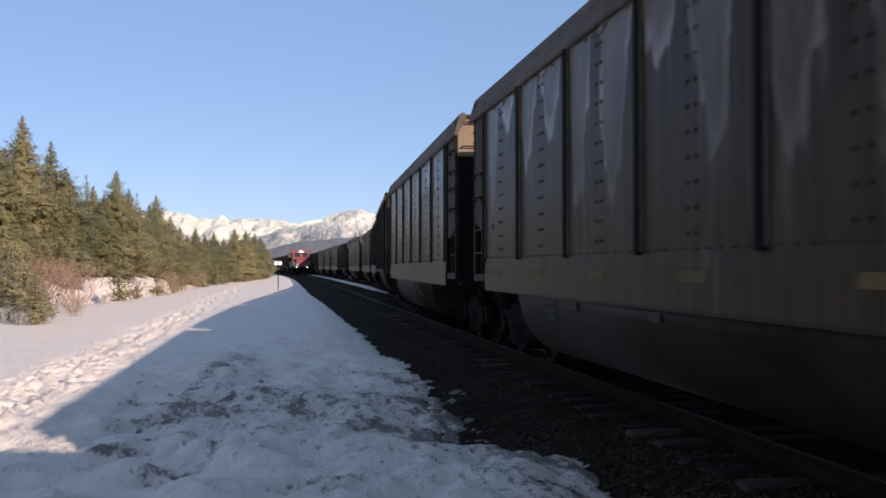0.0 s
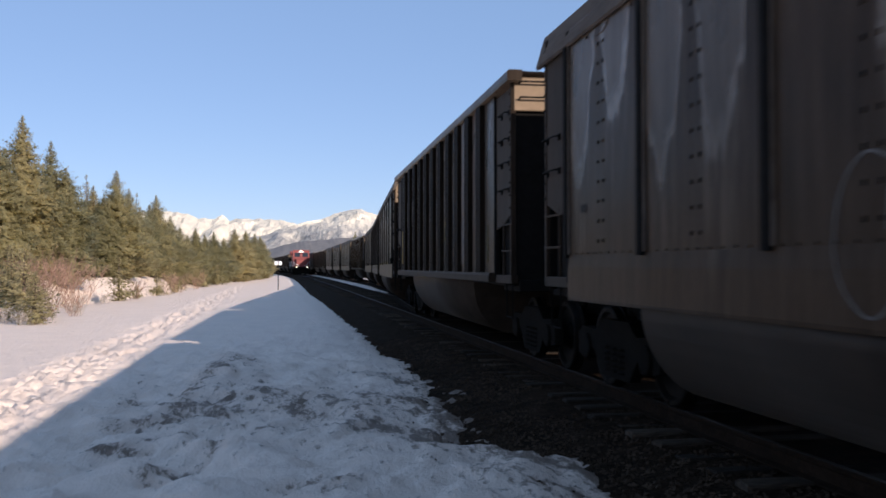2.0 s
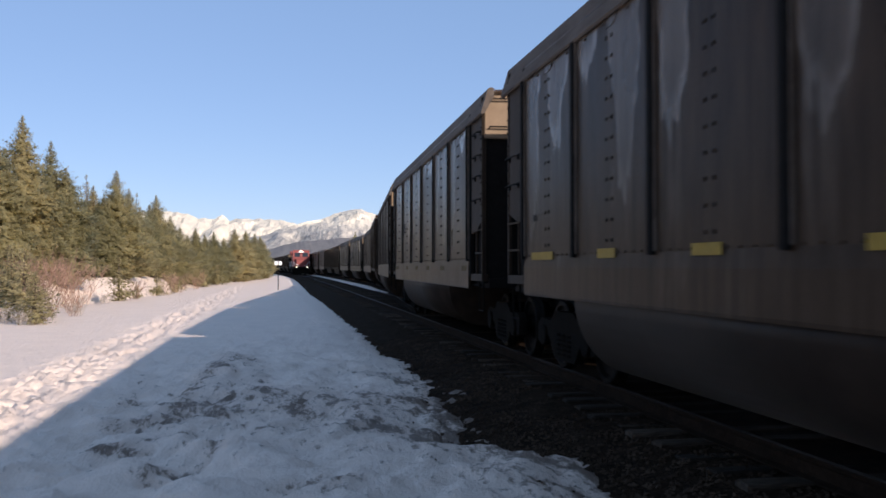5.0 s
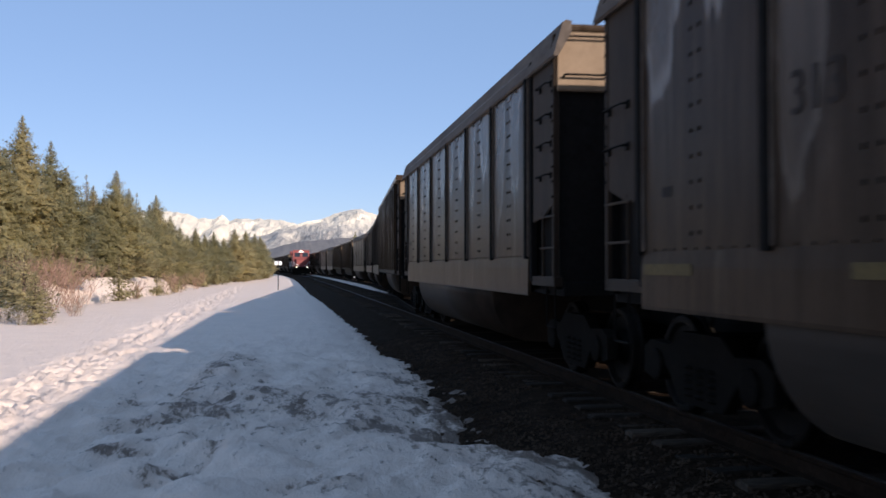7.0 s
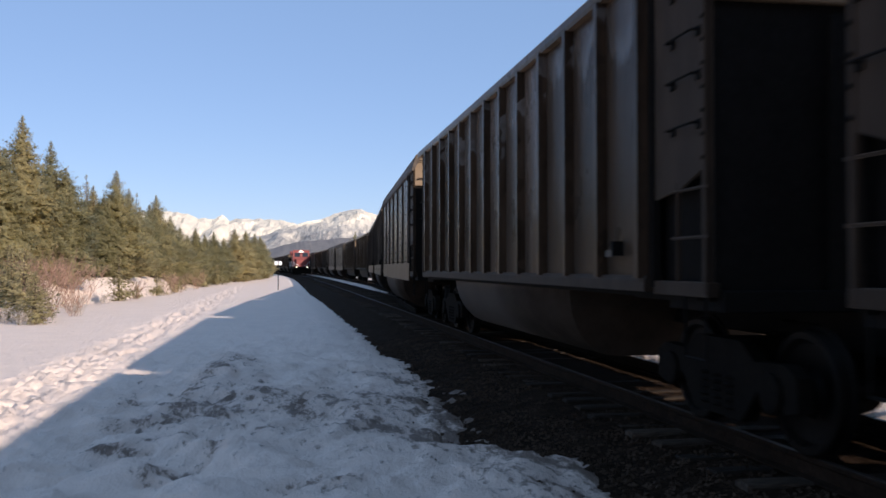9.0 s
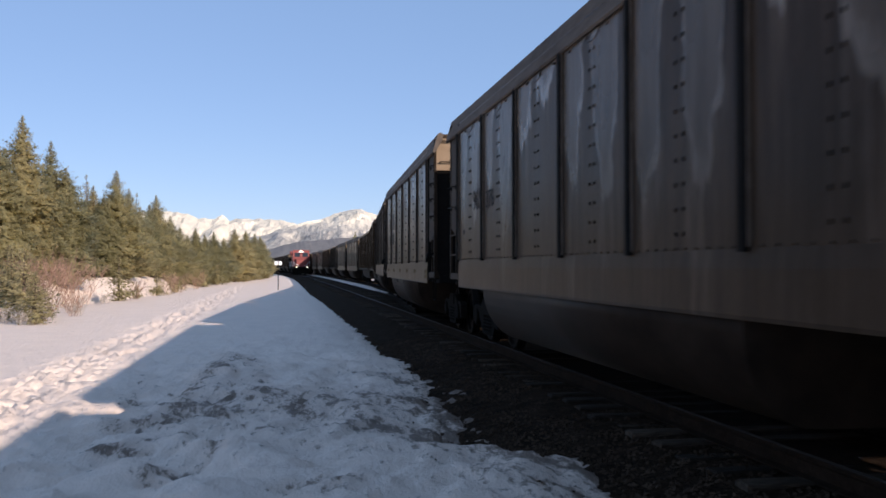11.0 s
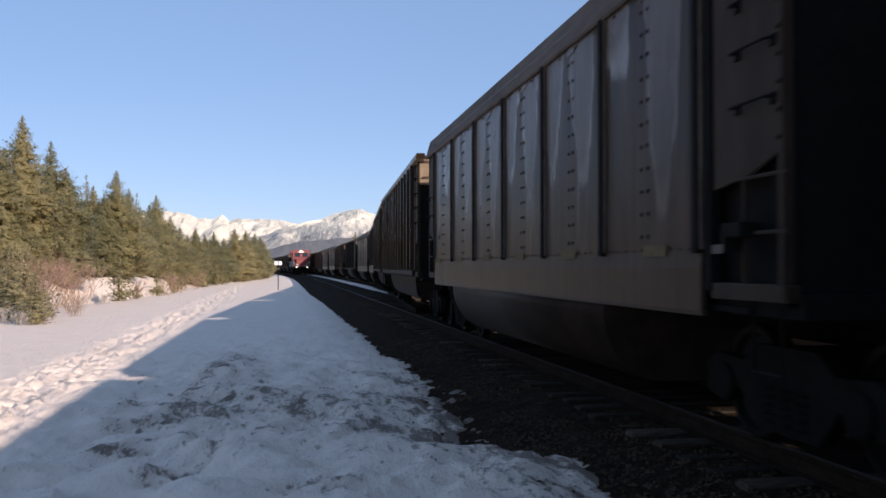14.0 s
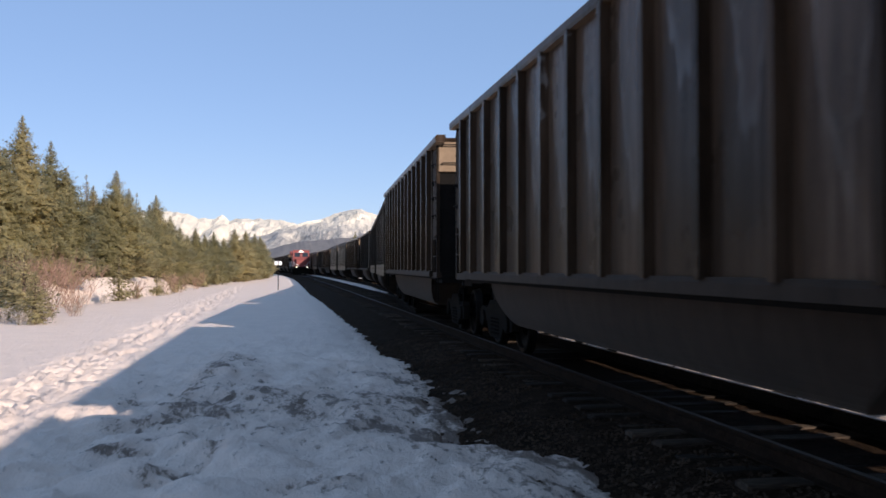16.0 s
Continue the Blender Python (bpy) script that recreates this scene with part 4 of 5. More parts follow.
def steel_car(name="coal_gondola"):
    """Dark steel gondola: broad hat-section posts over a flat sill and a round tub."""
    car = holder(name, "dark dirty steel coal gondola with flat sill and yellow strips", "railway car", "cars of the coal train")
    ys = [-5.30 + 1.03 * k for k in range(11)]
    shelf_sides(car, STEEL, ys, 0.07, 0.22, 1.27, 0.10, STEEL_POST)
    for s in (-1, 1):
        # thin near-black sheet added to darken the rear bay
        part("dark_bay_sheet", Shape().box(min(s * WIDE, s * (WIDE + 0.0025)), max(s * WIDE, s * (WIDE + 0.0025)), 5.84, 6.33, 1.30, TOP - 0.15), STEEL_POST, car)
        row = Shape()
        for y in ys:
            rivets(row, s * (WIDE + 0.07), y, 1.45, TOP - 0.2, 0.16, s, 0.010)
        tagged(part("rivets", row, STEEL_POST, car), kind="stuff")
        # narrow paler strip along one side of each post
        for y in ys:
            x0, x1 = sorted((s * (WIDE + 0.066), s * (WIDE + 0.074)))
            part("post_edge", Shape().box(x0, x1, y + 0.160, y + 0.178, 1.30, TOP - 0.16), EDGE, car)
        for y, z0, z1 in ((5.97, 1.86, 2.34), (5.97, 1.46, 1.83), (2.44, 1.53, 1.87), (0.42, 1.55, 2.0), (-1.61, 1.85, 2.32), (-5.75, 1.45, 2.0)):
            strip = Shape().box(min(s * (WIDE + 0.003), s * (WIDE + 0.007)), max(s * (WIDE + 0.003), s * (WIDE + 0.007)), y - 0.05, y + 0.05, z0, z1)
            part("reflector_strip", strip, STICKER if y == -5.75 else YELLOW, car, "upright yellow reflective strip")
    round_off(part("tub", tub_shape(-4.2, 4.2, 1.50, 1.16, 0.75, 0.24, 0.35), TUB_GREY, car, "rounded dull grey belly tub"))
    for y in (-5.5, 5.5):
        part("floor_plate", Shape().box(-1.5, 1.5, y - 1.35, y + 1.35, 1.12, 1.16), DARK, car)
    part("centre_sill", Shape().box(-0.2, 0.2, -HALF, HALF, 0.75, 1.05, 0.02), DARK, car)
    add_ends(car, STEEL_POST, TOP, 0.52, rear_grabs=(2.43,))
    add_trucks(car)
    return car


def ribbed_car(name="coal_gondola", deep=True):
    """Brown-grey gondola with many thin ribs."""
    car = holder(name, "brown-grey ribbed steel coal gondola with dusty sides", "railway car", "cars of the coal train")
    ys = [-6.16 + 1.035 * k for k in range(13)] if deep else [-5.97 + 1.04 * k for k in range(12)] + [6.33]
    shelf_sides(car, RIBBED, ys, 0.10, 0.065, 1.28, 0.07, RIBBED)
    if deep:
        round_off(part("tub", tub_shape(-3.6, 3.6, 1.46, 1.19, 0.85, 0.36, 0.25), TUB_GREY, car, "rounded dull grey belly tub"))
    else:
        part("belly", tub_shape(-5.0, 5.0, 1.44, 1.19, 1.15, 0.50, 0.9), SHEET, car, "dull grimy flat belly")
    part("floor_plate", Shape().box(-1.5, 1.5, -HALF + 0.15, HALF - 0.15, 1.12, 1.16), DARK, car)
    part("centre_sill", Shape().box(-0.2, 0.2, -HALF, HALF, 0.75, 1.05, 0.02), DARK, car)
    add_ends(car, RIBBED, TOP, 0.68, front=HALF + (0.15 if deep else -0.18))
    add_trucks(car, 6.36 if deep else 6.03)
    return car


FIRST_GAP = 15.56     # where the coupling behind the first car is at 0 s
PITCH_LEN = 16.2
# how far the slack in the couplings lets single cars run ahead or behind
SLACK = {0: 0.17, 1: 0.12, 2: 0.07, 3: -0.05, 4: -0.06, 5: -0.05, 6: -0.05, 7: -0.13, 8: 0.03, 9: -0.09, 10: -0.30, 11: -0.12}
KINDS = {2: "steel", 6: "ribbed", 10: "flat", 11: "flat", 14: "steel", 15: "ribbed", 18: "flat", 19: "steel", 23: "ribbed", 26: "steel", 27: "flat", 30: "steel"}
train = []


def rolled(t):
    """How far the train has rolled by t; it slows a little, and checks once shortly before the end."""
    return 10.214 * t - 0.0127 * t * t - 0.31 * fade(t, 15.08, 15.20)


makers = {"bath": bathtub_car, "steel": steel_car, "ribbed": ribbed_car, "flat": lambda: ribbed_car(deep=False)}
models = {}
for i in range(-2, 29):
    kind = KINDS.get(i, "bath")
    if kind not in models:
        models[kind] = makers[kind]()
        car = models[kind]
    else:
        car = copy_thing(models[kind], pose(0, 0, 0))
    train.append((i, FIRST_GAP - PITCH_LEN / 2 - 0.25 + PITCH_LEN * i + SLACK.get(i, -0.12 if i > 11 else 0.15), car))
car_of = {i: car for i, _, car in train}


# ---- what the near cars carry on their sides ----
def plate(name, y0, y1, z0, z1, material, car, label="", x=-(WIDE + 0.015), t=0.004):
    return part(name, Shape().box(x - t, x, y0, y1, z0, z1), material, car, label)


STICKERS = {0: (1.30, (5.75, 3.42, 1.23, -0.91, -3.2, -5.75)), 3: (1.50, (5.5, 3.3, 1.2, -0.9, -2.69, -5.10)), 4: (1.35, (5.81, 3.16, 1.05, -1.05, -3.2, -5.75)),
            8: (1.27, (5.6, 3.2, 0.94, -1.31, -3.42, -5.88)), 9: (1.50, (5.95, 3.50, 1.28, -0.77, -2.94, -5.3)), 12: (1.3, (5.6, 3.2, 1.0, -1.1, -3.3, -5.6)), 13: (1.3, (5.6, 3.2, 1.0, -1.1, -3.3, -5.6))}
for i, (zz, places) in STICKERS.items():
    for y in places:
        half = 0.45 if y > 5 and i != 8 else 0.24
        plate("reflector", y - half, y + half, zz - 0.045, zz + 0.045, YELLOW if i == 3 else STICKER, car_of[i], "grimy yellow reflective sticker")
        if i == 8 and y < -5:
            plate("reflector", y - half, y + half, zz - 0.15, zz - 0.06, STICKER, car_of[i], "grimy yellow reflective sticker")
plate("reflector", -5.76, -5.36, 1.46, 1.54, STICKER, car_of[3], "grimy yellow reflective sticker")


def number(text, car, y, z, size, x, material=BLACKP):
    """Stencilled figures on the side that faces the camera."""
    cu = bpy.data.curves.new("stencil", 'FONT')
    cu.body, cu.size, cu.align_x, cu.extrude = text, size, 'CENTER', 0.0015
    ob = new("stencil", cu)
    me = bpy.data.meshes.new_from_object(ob)
    bpy.data.objects.remove(ob)
    me.materials.clear()
    me.materials.append(material)
    f = new("stencil", me)
    f.parent = car
    f.matrix_basis = Matrix.Translation((x, y, z)) @ Matrix(((0, 0, -1, 0), (-1, 0, 0, 0), (0, 1, 0, 0), (0, 0, 0, 1)))
    return tagged(f, "stencilled car number figures")


SIDE_X = -(WIDE + 0.003)
c8, c2, c4, c7 = car_of[8], car_of[2], car_of[4], car_of[7]
for y0, y1, z0, z1 in ((4.66, 5.06, 2.58, 2.94), (4.33, 5.06, 2.07, 2.40), (3.20, 3.96, 2.09, 2.46), (3.20, 3.96, 2.57, 3.06)):
    plate("paint_patch", y0, y1, z0, z1, PATCH, c8, "pale worn paint patch", SIDE_X)
number("964", c8, 4.67, 2.13, 0.36, SIDE_X - 0.006, FADED)
number("510", c8, 3.57, 2.11, 0.42, SIDE_X - 0.006)
for y0, y1, z0, z1 in ((4.84, 4.90, 2.64, 2.88), (4.64, 4.70, 2.66, 2.86), (4.44, 4.64, 2.80, 2.86), (4.44, 4.50, 2.72, 2.86)):
    plate("stencil_bar", y0, y1, z0, z1, BLACKP, c8, "dark lettering", SIDE_X - 0.006, 0.002)
plate("paint_patch", 4.18, 4.86, 2.38, 3.05, PATCH, c2, "pale worn paint patch", SIDE_X)
plate("paint_patch", 3.12, 3.74, 2.38, 3.0, PALE, c2, "pale worn paint patch", SIDE_X)
number("96", c2, 4.5, 2.41, 0.44, SIDE_X - 0.006)
number("781", c2, 3.44, 2.41, 0.42, SIDE_X - 0.006)
for y0, y1 in ((4.66, 4.78), (4.48, 4.60), (4.28, 4.40)):
    plate("stencil_bar", y0, y1, 2.78, 2.98, BLACKP, c2, "dark lettering", SIDE_X - 0.006, 0.002)
number("313", c4, 3.74, 2.27, 0.38, SIDE_X - 0.003, FADED)
number("965", c7, 4.72, 2.28, 0.47, SIDE_X - 0.003, FADED)
number("376", c7, 3.80, 2.26, 0.38, SIDE_X - 0.003, BLACKP)
for car in (car_of[4], car_of[5], car_of[7], car_of[8], car_of[9], car_of[0], car_of[1], car_of[3]):
    for k in range(2):
        plate("stencil_bar", 5.75 + 0.09 * k, 5.81 + 0.09 * k, 1.92, 2.0, BLACKP, car, "small dark stencil", SIDE_X - 0.002, 0.002)

def tub_x(z):
    """Half width of the side or belly of an aluminium car at a height."""
    if z > 1.5:
        return WIDE + 0.004
    if z > 1.04:
        return WIDE + 0.015
    a = math.asin(min(1.0, max(0.0, 1 - (z - 0.26) / 0.78)))
    return 0.95 + (WIDE - 0.96) * math.cos(a) + 0.012


def spray(car, points, w0, w1):
    """A sprayed line: a flat ribbon through a few points (along the car, height) on the side, smoothed between them."""
    fine = []
    for i in range(len(points) - 1):
        p0, p1, p2, p3 = (np.array(points[min(max(i + k, 0), len(points) - 1)]) for k in (-1, 0, 1, 2))
        for k in range(8):
            t = k / 8
            fine.append(0.5 * (2 * p1 + (p2 - p0) * t + (2 * p0 - 5 * p1 + 4 * p2 - p3) * t * t + (3 * p1 - p0 - 3 * p2 + p3) * t ** 3))
    fine.append(np.array(points[-1]))
    sh, n = Shape(), len(fine)
    vs = []
    for i, p in enumerate(fine):
        d = fine[min(i + 1, n - 1)] - fine[max(i - 1, 0)]
        d = d / (np.linalg.norm(d) + 1e-9)
        w = (w0 + (w1 - w0) * i / (n - 1)) / 2
        for sg in (-1, 1):
            y, z = p[0] - d[1] * w * sg, p[1] + d[0] * w * sg
            vs.append((-tub_x(z) - 0.003, y, z))
    sh.add(vs, [(2 * i, 2 * i + 1, 2 * i + 3, 2 * i + 2) for i in range(n - 1)])
    part("sprayed_line", sh, SPRAY, car, "pale sprayed graffiti line", fix=False)


for car in (car_of[0], car_of[8]):
    for z in (0.97, 0.88, 0.79):
        plate("stencil_bar", 2.68, 3.10, z - 0.022, z + 0.022, STENCIL, car, "row of pale lettering", -tub_x(z - 0.02) - 0.004, 0.008)
    for y in (1.85, -0.33):
        plate("stencil_bar", y, y + 0.25, 0.92, 1.0, STENCIL, car, "small pale stencil square", -tub_x(0.92) - 0.006, 0.014)
plate("bare_panel", -3.90, -3.29, 1.42, TOP - 0.16, PALE, c2, "bare grey replaced side sheet", SIDE_X, 0.004)
for car, y in ((c8, -6.58), (car_of[6], -5.50), (car_of[3], -6.62), (car_of[9], -6.60)):
    plate("placard", y - 0.08, y + 0.08, 1.46, 1.52, PATCH, car, "small dull placard", -(WIDE + 0.10), 0.004)
    if car is not car_of[6]:
        # dark box put where the slot is, its shade painted as colour
        part("slot_box", Shape().box(-(WIDE + 0.095), -WIDE + 0.05, y - 0.30, y - 0.04, 1.56, 1.66, 0.01), DARK, car, "dark box standing for a slot")
    part("bracket", Shape().box(-(WIDE + 0.10), -WIDE + 0.06, y - 0.10, y - 0.04, 1.47, 1.60), DARK, car)
for y0, y1, z0, z1 in ((-2.88, -2.44, 1.72, 1.74), (-2.88, -2.44, 1.44, 1.46), (-2.88, -2.86, 1.46, 1.72), (-2.46, -2.44, 1.46, 1.72), (-2.86, -2.46, 1.51, 1.525), (-2.67, -2.655, 1.525, 1.72)):
    plate("stencil_frame", y0, y1, z0, z1, STENCIL, c2, "thin pale stencilled frame", SIDE_X - 0.002, 0.003)

for line, w0, w1 in (
        ([(0.99, 1.91), (1.21, 1.97), (1.41, 1.83), (1.5, 1.57), (1.43, 1.28), (1.21, 1.11), (1.02, 1.17), (0.92, 1.39), (1.02, 1.69)], 0.018, 0.018),
        ([(1.04, 1.56), (0.99, 1.83), (0.78, 2.08), (0.5, 2.23), (0.3, 2.21), (0.16, 2.06), (0.11, 1.77), (0.2, 1.53), (0.56, 1.37), (0.84, 1.26), (0.84, 1.13), (0.61, 0.93), (0.25, 0.73), (0.07, 0.71), (0.02, 0.8), (0.25, 0.98)], 0.018, 0.035),
        ([(-0.11, 2.07), (-0.42, 2.01), (-0.47, 1.9), (-0.32, 1.78), (-0.24, 1.61), (-0.35, 1.52), (-0.4, 1.65)], 0.022, 0.018),
        ([(-0.32, 1.52), (-0.32, 1.17)], 0.014, 0.012),
        ([(-0.51, 1.81), (-0.65, 2.01), (-0.79, 2.09), (-0.95, 2.07), (-1.01, 1.85)], 0.016, 0.016),
        ([(-0.43, 1.99), (-0.54, 1.77), (-0.58, 1.47), (-0.51, 1.22)], 0.016, 0.022),
        ([(-0.51, 1.22), (-0.79, 1.31), (-1.02, 1.37)], 0.03, 0.02),
        ([(-0.47, 1.17), (-0.72, 1.06), (-0.98, 0.84)], 0.025, 0.016),
        ([(-0.43, 1.13), (-0.51, 0.92), (-0.51, 0.79), (-0.39, 0.72), (-0.11, 0.84), (0.11, 1.06), (0.16, 1.2)], 0.03, 0.02),
        ([(0.16, 2.16), (0.14, 1.58), (0.2, 1.0), (0.02, 0.78)], 0.014, 0.02)):
    spray(car_of[1], line, w0, w1)
for line, w0, w1 in (
        ([(-0.62, 1.44), (-0.90, 1.42), (-1.15, 1.05), (-1.30, 0.78), (-1.38, 0.72), (-1.42, 0.86)], 0.016, 0.045),
        ([(-0.70, 1.10), (-0.95, 0.86), (-1.25, 0.74), (-1.40, 0.80), (-1.44, 1.0)], 0.016, 0.045),
        ([(-0.95, 1.62), (-1.35, 1.86), (-1.85, 1.60), (-2.00, 1.20), (-2.08, 0.90), (-1.98, 0.70), (-1.70, 0.78), (-1.42, 0.90)], 0.014, 0.04)):
    spray(car_of[1], line, w0, w1)


# ---- trees ----
def conifer(seed, height, spread, density, sparse=0.0, tufts=12, size=1.0):
    """Trunk and a crown of drooping sprays with many small needle tufts."""
    rnd = random.Random(seed)
    trunk = Shape()
    r = height * 0.014 + 0.03
    steps = 7
    for k in range(steps):
        trunk.tube((0, 0, height * k / steps - (0.4 if k == 0 else 0)), (0, 0, height * (k + 1) / steps), r * (1 - k / steps) + 0.008, r * (1 - (k + 1) / steps) + 0.008, 7)
    crown, facing = Shape(), []
    n = int(density * height)
    lop = [rnd.uniform(0.75, 1.15) for _ in range(7)]
    for k in range(n):
        q = (k + rnd.random()) / n
        z = height * (0.04 + 0.96 * q)
        if rnd.random() < sparse:
            continue
        env = min(0.40 * height * (1 - q), spread) * (0.72 + 0.45 * rnd.random()) + 0.03
        if q < 0.12:
            env *= 0.6 + 3.3 * q
        a0 = rnd.random() * 6.283
        for j in range(rnd.randint(3, 5)):
            a = a0 + j * 6.283 / 4 + rnd.uniform(-0.5, 0.5)
            L = env * rnd.uniform(0.6, 1.2) * lop[int(a / 6.283 * 7 + q * 9) % 7]
            droop = rnd.uniform(-0.25, 0.30) - 0.30 * q
            d = Vector((math.cos(a), math.sin(a), 0))
            side = Vector((-d.y, d.x, 0))
            base = Vector((0, 0, z))
            trunk.tube(base, base + d * L * 0.85 - Vector((0, 0, droop * L * 0.7)), 0.012, 0.004, 3)
            m = max(4, int(tufts * L / spread) + 3)
            for t in range(m):
                u = ((t + rnd.random()) / m) ** 0.75
                c = base + d * (L * u) - Vector((0, 0, droop * L * u * u))
                loose = 0.05 + 0.20 * min(1.0, 1.3 * (1 - q)) * min(1.0, size)
                c += Vector((rnd.uniform(-loose, loose), rnd.uniform(-loose, loose), rnd.uniform(-1.3, 1.3) * loose))
                w = size * (0.09 + 0.17 * L * (1 - u)) * rnd.uniform(0.6, 1.3) * (0.45 + 0.55 * min(1.0, 1.6 * (1 - q)))
                for sg in (-1, 1):
                    A = side * (sg * w) + d * (w * rnd.uniform(0.2, 1.3)) + Vector((0, 0, rnd.uniform(-0.9, 0.6) * w))
                    B = A.cross(Vector((rnd.uniform(-1, 1), rnd.uniform(-1, 1), rnd.uniform(-1, 1)))).normalized() * (0.26 * A.length + 0.012)
                    out = Vector((c.x, c.y, 0)).normalized() + Vector((rnd.uniform(-0.45, 0.45), rnd.uniform(-0.45, 0.45), rnd.uniform(-0.1, 0.8)))
                    if A.cross(B).dot(out) < 0:
                        B = -B
                    crown.add([c, c + A * 0.45 - B, c + A * 1.15, c + A * 0.45 + B], [(0, 1, 2), (0, 2, 3)])
                    facing += [out.normalized()] * 4
    return trunk, crown, facing


def tree_thing(seed, height, spread, density, material, label, sparse=0.0, tufts=12, size=1.0, cat="conifer tree", name="conifer_tree"):
    t = holder(name, label, cat, "trees along the railway")
    trunk, crown, facing = conifer(seed, height, spread, density, sparse, tufts, size)
    part("trunk", trunk, BARK, t, fix=False)
    ob = part("crown", crown, material, t, fix=False, flat=False)
    ob.data.normals_split_custom_set_from_vertices(facing)
    return t


def bush_thing(seed, height, spread, material, label, n=70, name="bush", cat="bush", group="bushes at the snow bank"):
    rnd = random.Random(seed)
    b = holder(name, label, cat, group)
    sh = Shape()

    def grow(p, d, L, r, depth):
        q = p + d * L
        sh.tube(p, q, r, r * 0.6, 3)
        if depth:
            for _ in range(rnd.randint(2, 4)):
                e = (d + Vector((rnd.uniform(-0.7, 0.7), rnd.uniform(-0.7, 0.7), rnd.uniform(-0.2, 0.5)))).normalized()
                grow(p + d * L * rnd.uniform(0.5, 1.0), e, L * rnd.uniform(0.5, 0.75), r * 0.6, depth - 1)
    for _ in range(n):
        a = rnd.random() * 6.283
        d = Vector((math.cos(a) * rnd.uniform(0.1, 0.7), math.sin(a) * rnd.uniform(0.1, 0.7), 1)).normalized()
        grow(Vector((math.cos(a) * spread * 0.3 * rnd.random(), math.sin(a) * spread * 0.3 * rnd.random(), -0.1)), d, height * rnd.uniform(0.3, 0.5), 0.012, 3)
    part("crown", sh, material, b, fix=False)
    return b


def build_trees():
    rnd = random.Random(11)
    fir = [tree_thing(k, 8.0, 1.75 + 0.2 * (k % 3), 15.0, NEEDLE, "olive-green fir tree standing in snow", 0.0, 60, 0.66) for k in range(5)]
    wood = [tree_thing(10 + k, 7.0, 1.7, 9.0, NEEDLE, "olive-green fir at the edge of the wood", 0.0, 22, 1.0) for k in range(4)]
    pine = [tree_thing(20 + k, 3.0, 1.3, 13, NEEDLE_Y, "young yellow-green pine standing in snow", 0.30, 18, 0.58) for k in range(3)]
    thin = [tree_thing(30 + k, 8.0, 1.1, 5, NEEDLE, "thin sparse conifer with a nearly bare top", 0.35, 7, 0.8) for k in range(2)]
    used = set()

    def place(src, x, y, h0, h, wide=1.0):
        turn, z = rnd.random() * 360, ground_z(x, y)
        if src in used:
            ob = copy_thing(src, pose(x, y, z, 0, 0, turn))
        else:
            used.add(src)
            ob = src
            ob.matrix_basis = pose(x, y, z, 0, 0, turn)
        k = h / h0
        ob.scale = (k * wide, k * wide, k)
        return ob
    # the ones that stand out, with the height of their tops
    for i, (x, y, top, wide) in enumerate((
            (-11.9, 46, 8.4, 0.85), (-11.1, 48, 7.5, 0.85), (-12.4, 44, 6.9, 0.9), (-10.4, 48, 6.2, 1.1), (-11.4, 46, 4.8, 1.1), (-12.0, 44, 4.4, 1.1), (-11.0, 58, 6.2, 1.0),
            (-9.7, 58, 7.1, 0.95), (-9.3, 60, 6.2, 1.0), (-9.4, 70, 5.9, 1.0), (-9.2, 72, 6.7, 0.95), (-8.6, 76, 5.4, 1.1), (-8.3, 80, 4.7, 1.1), (-7.5, 85, 4.8, 1.1),
            (-7.1, 90, 4.4, 1.2), (-6.4, 92, 4.7, 1.2), (-5.8, 98, 4.4, 1.2), (-5.0, 104, 5.5, 1.25), (-4.1, 112, 5.6, 1.25), (-3.3, 120, 5.6, 1.2), (-2.8, 128, 5.5, 1.1),
            (-2.4, 136, 5.0, 1.1), (-10.9, 49, 4.9, 1.1), (-10.2, 57, 5.6, 1.1), (-9.5, 66, 5.5, 1.1), (-8.1, 84, 4.2, 1.2), (-13.8, 50, 7.4, 0.9))):
        place(fir[i % 5], x, y, 8.0, top - ground_z(x, y), wide * 1.22)
    for x, y, top, k in ((-11.8, 60, 7.1, 0), (-12.0, 61.5, 6.8, 1), (-10.0, 68, 6.6, 0)):
        place(thin[k], x, y, 8.0, top - ground_z(x, y))
    # the wood behind them
    for _ in range(170):
        y = 44 + 186 * rnd.random() ** 1.2
        x = tree_line(y) - 1.0 - 14 * rnd.random() ** 1.2
        place(wood[rnd.randrange(4)], x, y, 7.0, rnd.uniform(2.8, 5.2) - 0.6 * fade(y, 80, 120), rnd.uniform(1.3, 1.8))
    for x, y, h, k in ((-6.9, 28.2, 1.5, 0), (-7.8, 30.5, 2.2, 2), (-8.7, 32.5, 2.3, 0), (-9.5, 35, 2.4, 1), (-7.8, 47.5, 2.1, 1), (-6.95, 55, 1.4, 2), (-7.2, 66, 1.6, 0),
                       (-9.0, 33, 1.3, 1), (-10.4, 40, 2.6, 2), (-10.0, 39, 2.2, 0), (-7.4, 50.5, 0.9, 1), (-6.2, 78, 1.6, 2), (-5.8, 88, 2.0, 0)):
        place(pine[k], x, y, 3.0, h, 1.35)
    # tops of taller trees beyond the train
    for x, y, h in ((25.6, 350, 12.5), (27.5, 352, 15.0), (29.0, 349, 13.0), (31.5, 356, 11.5), (23.5, 360, 10.5), (20.0, 365, 9.5)):
        place(wood[rnd.randrange(4)], x, y, 7.0, h, 0.9)
    red = bush_thing(3, 2.0, 1.2, TWIG, "leafless red-brown willow bush", 13)
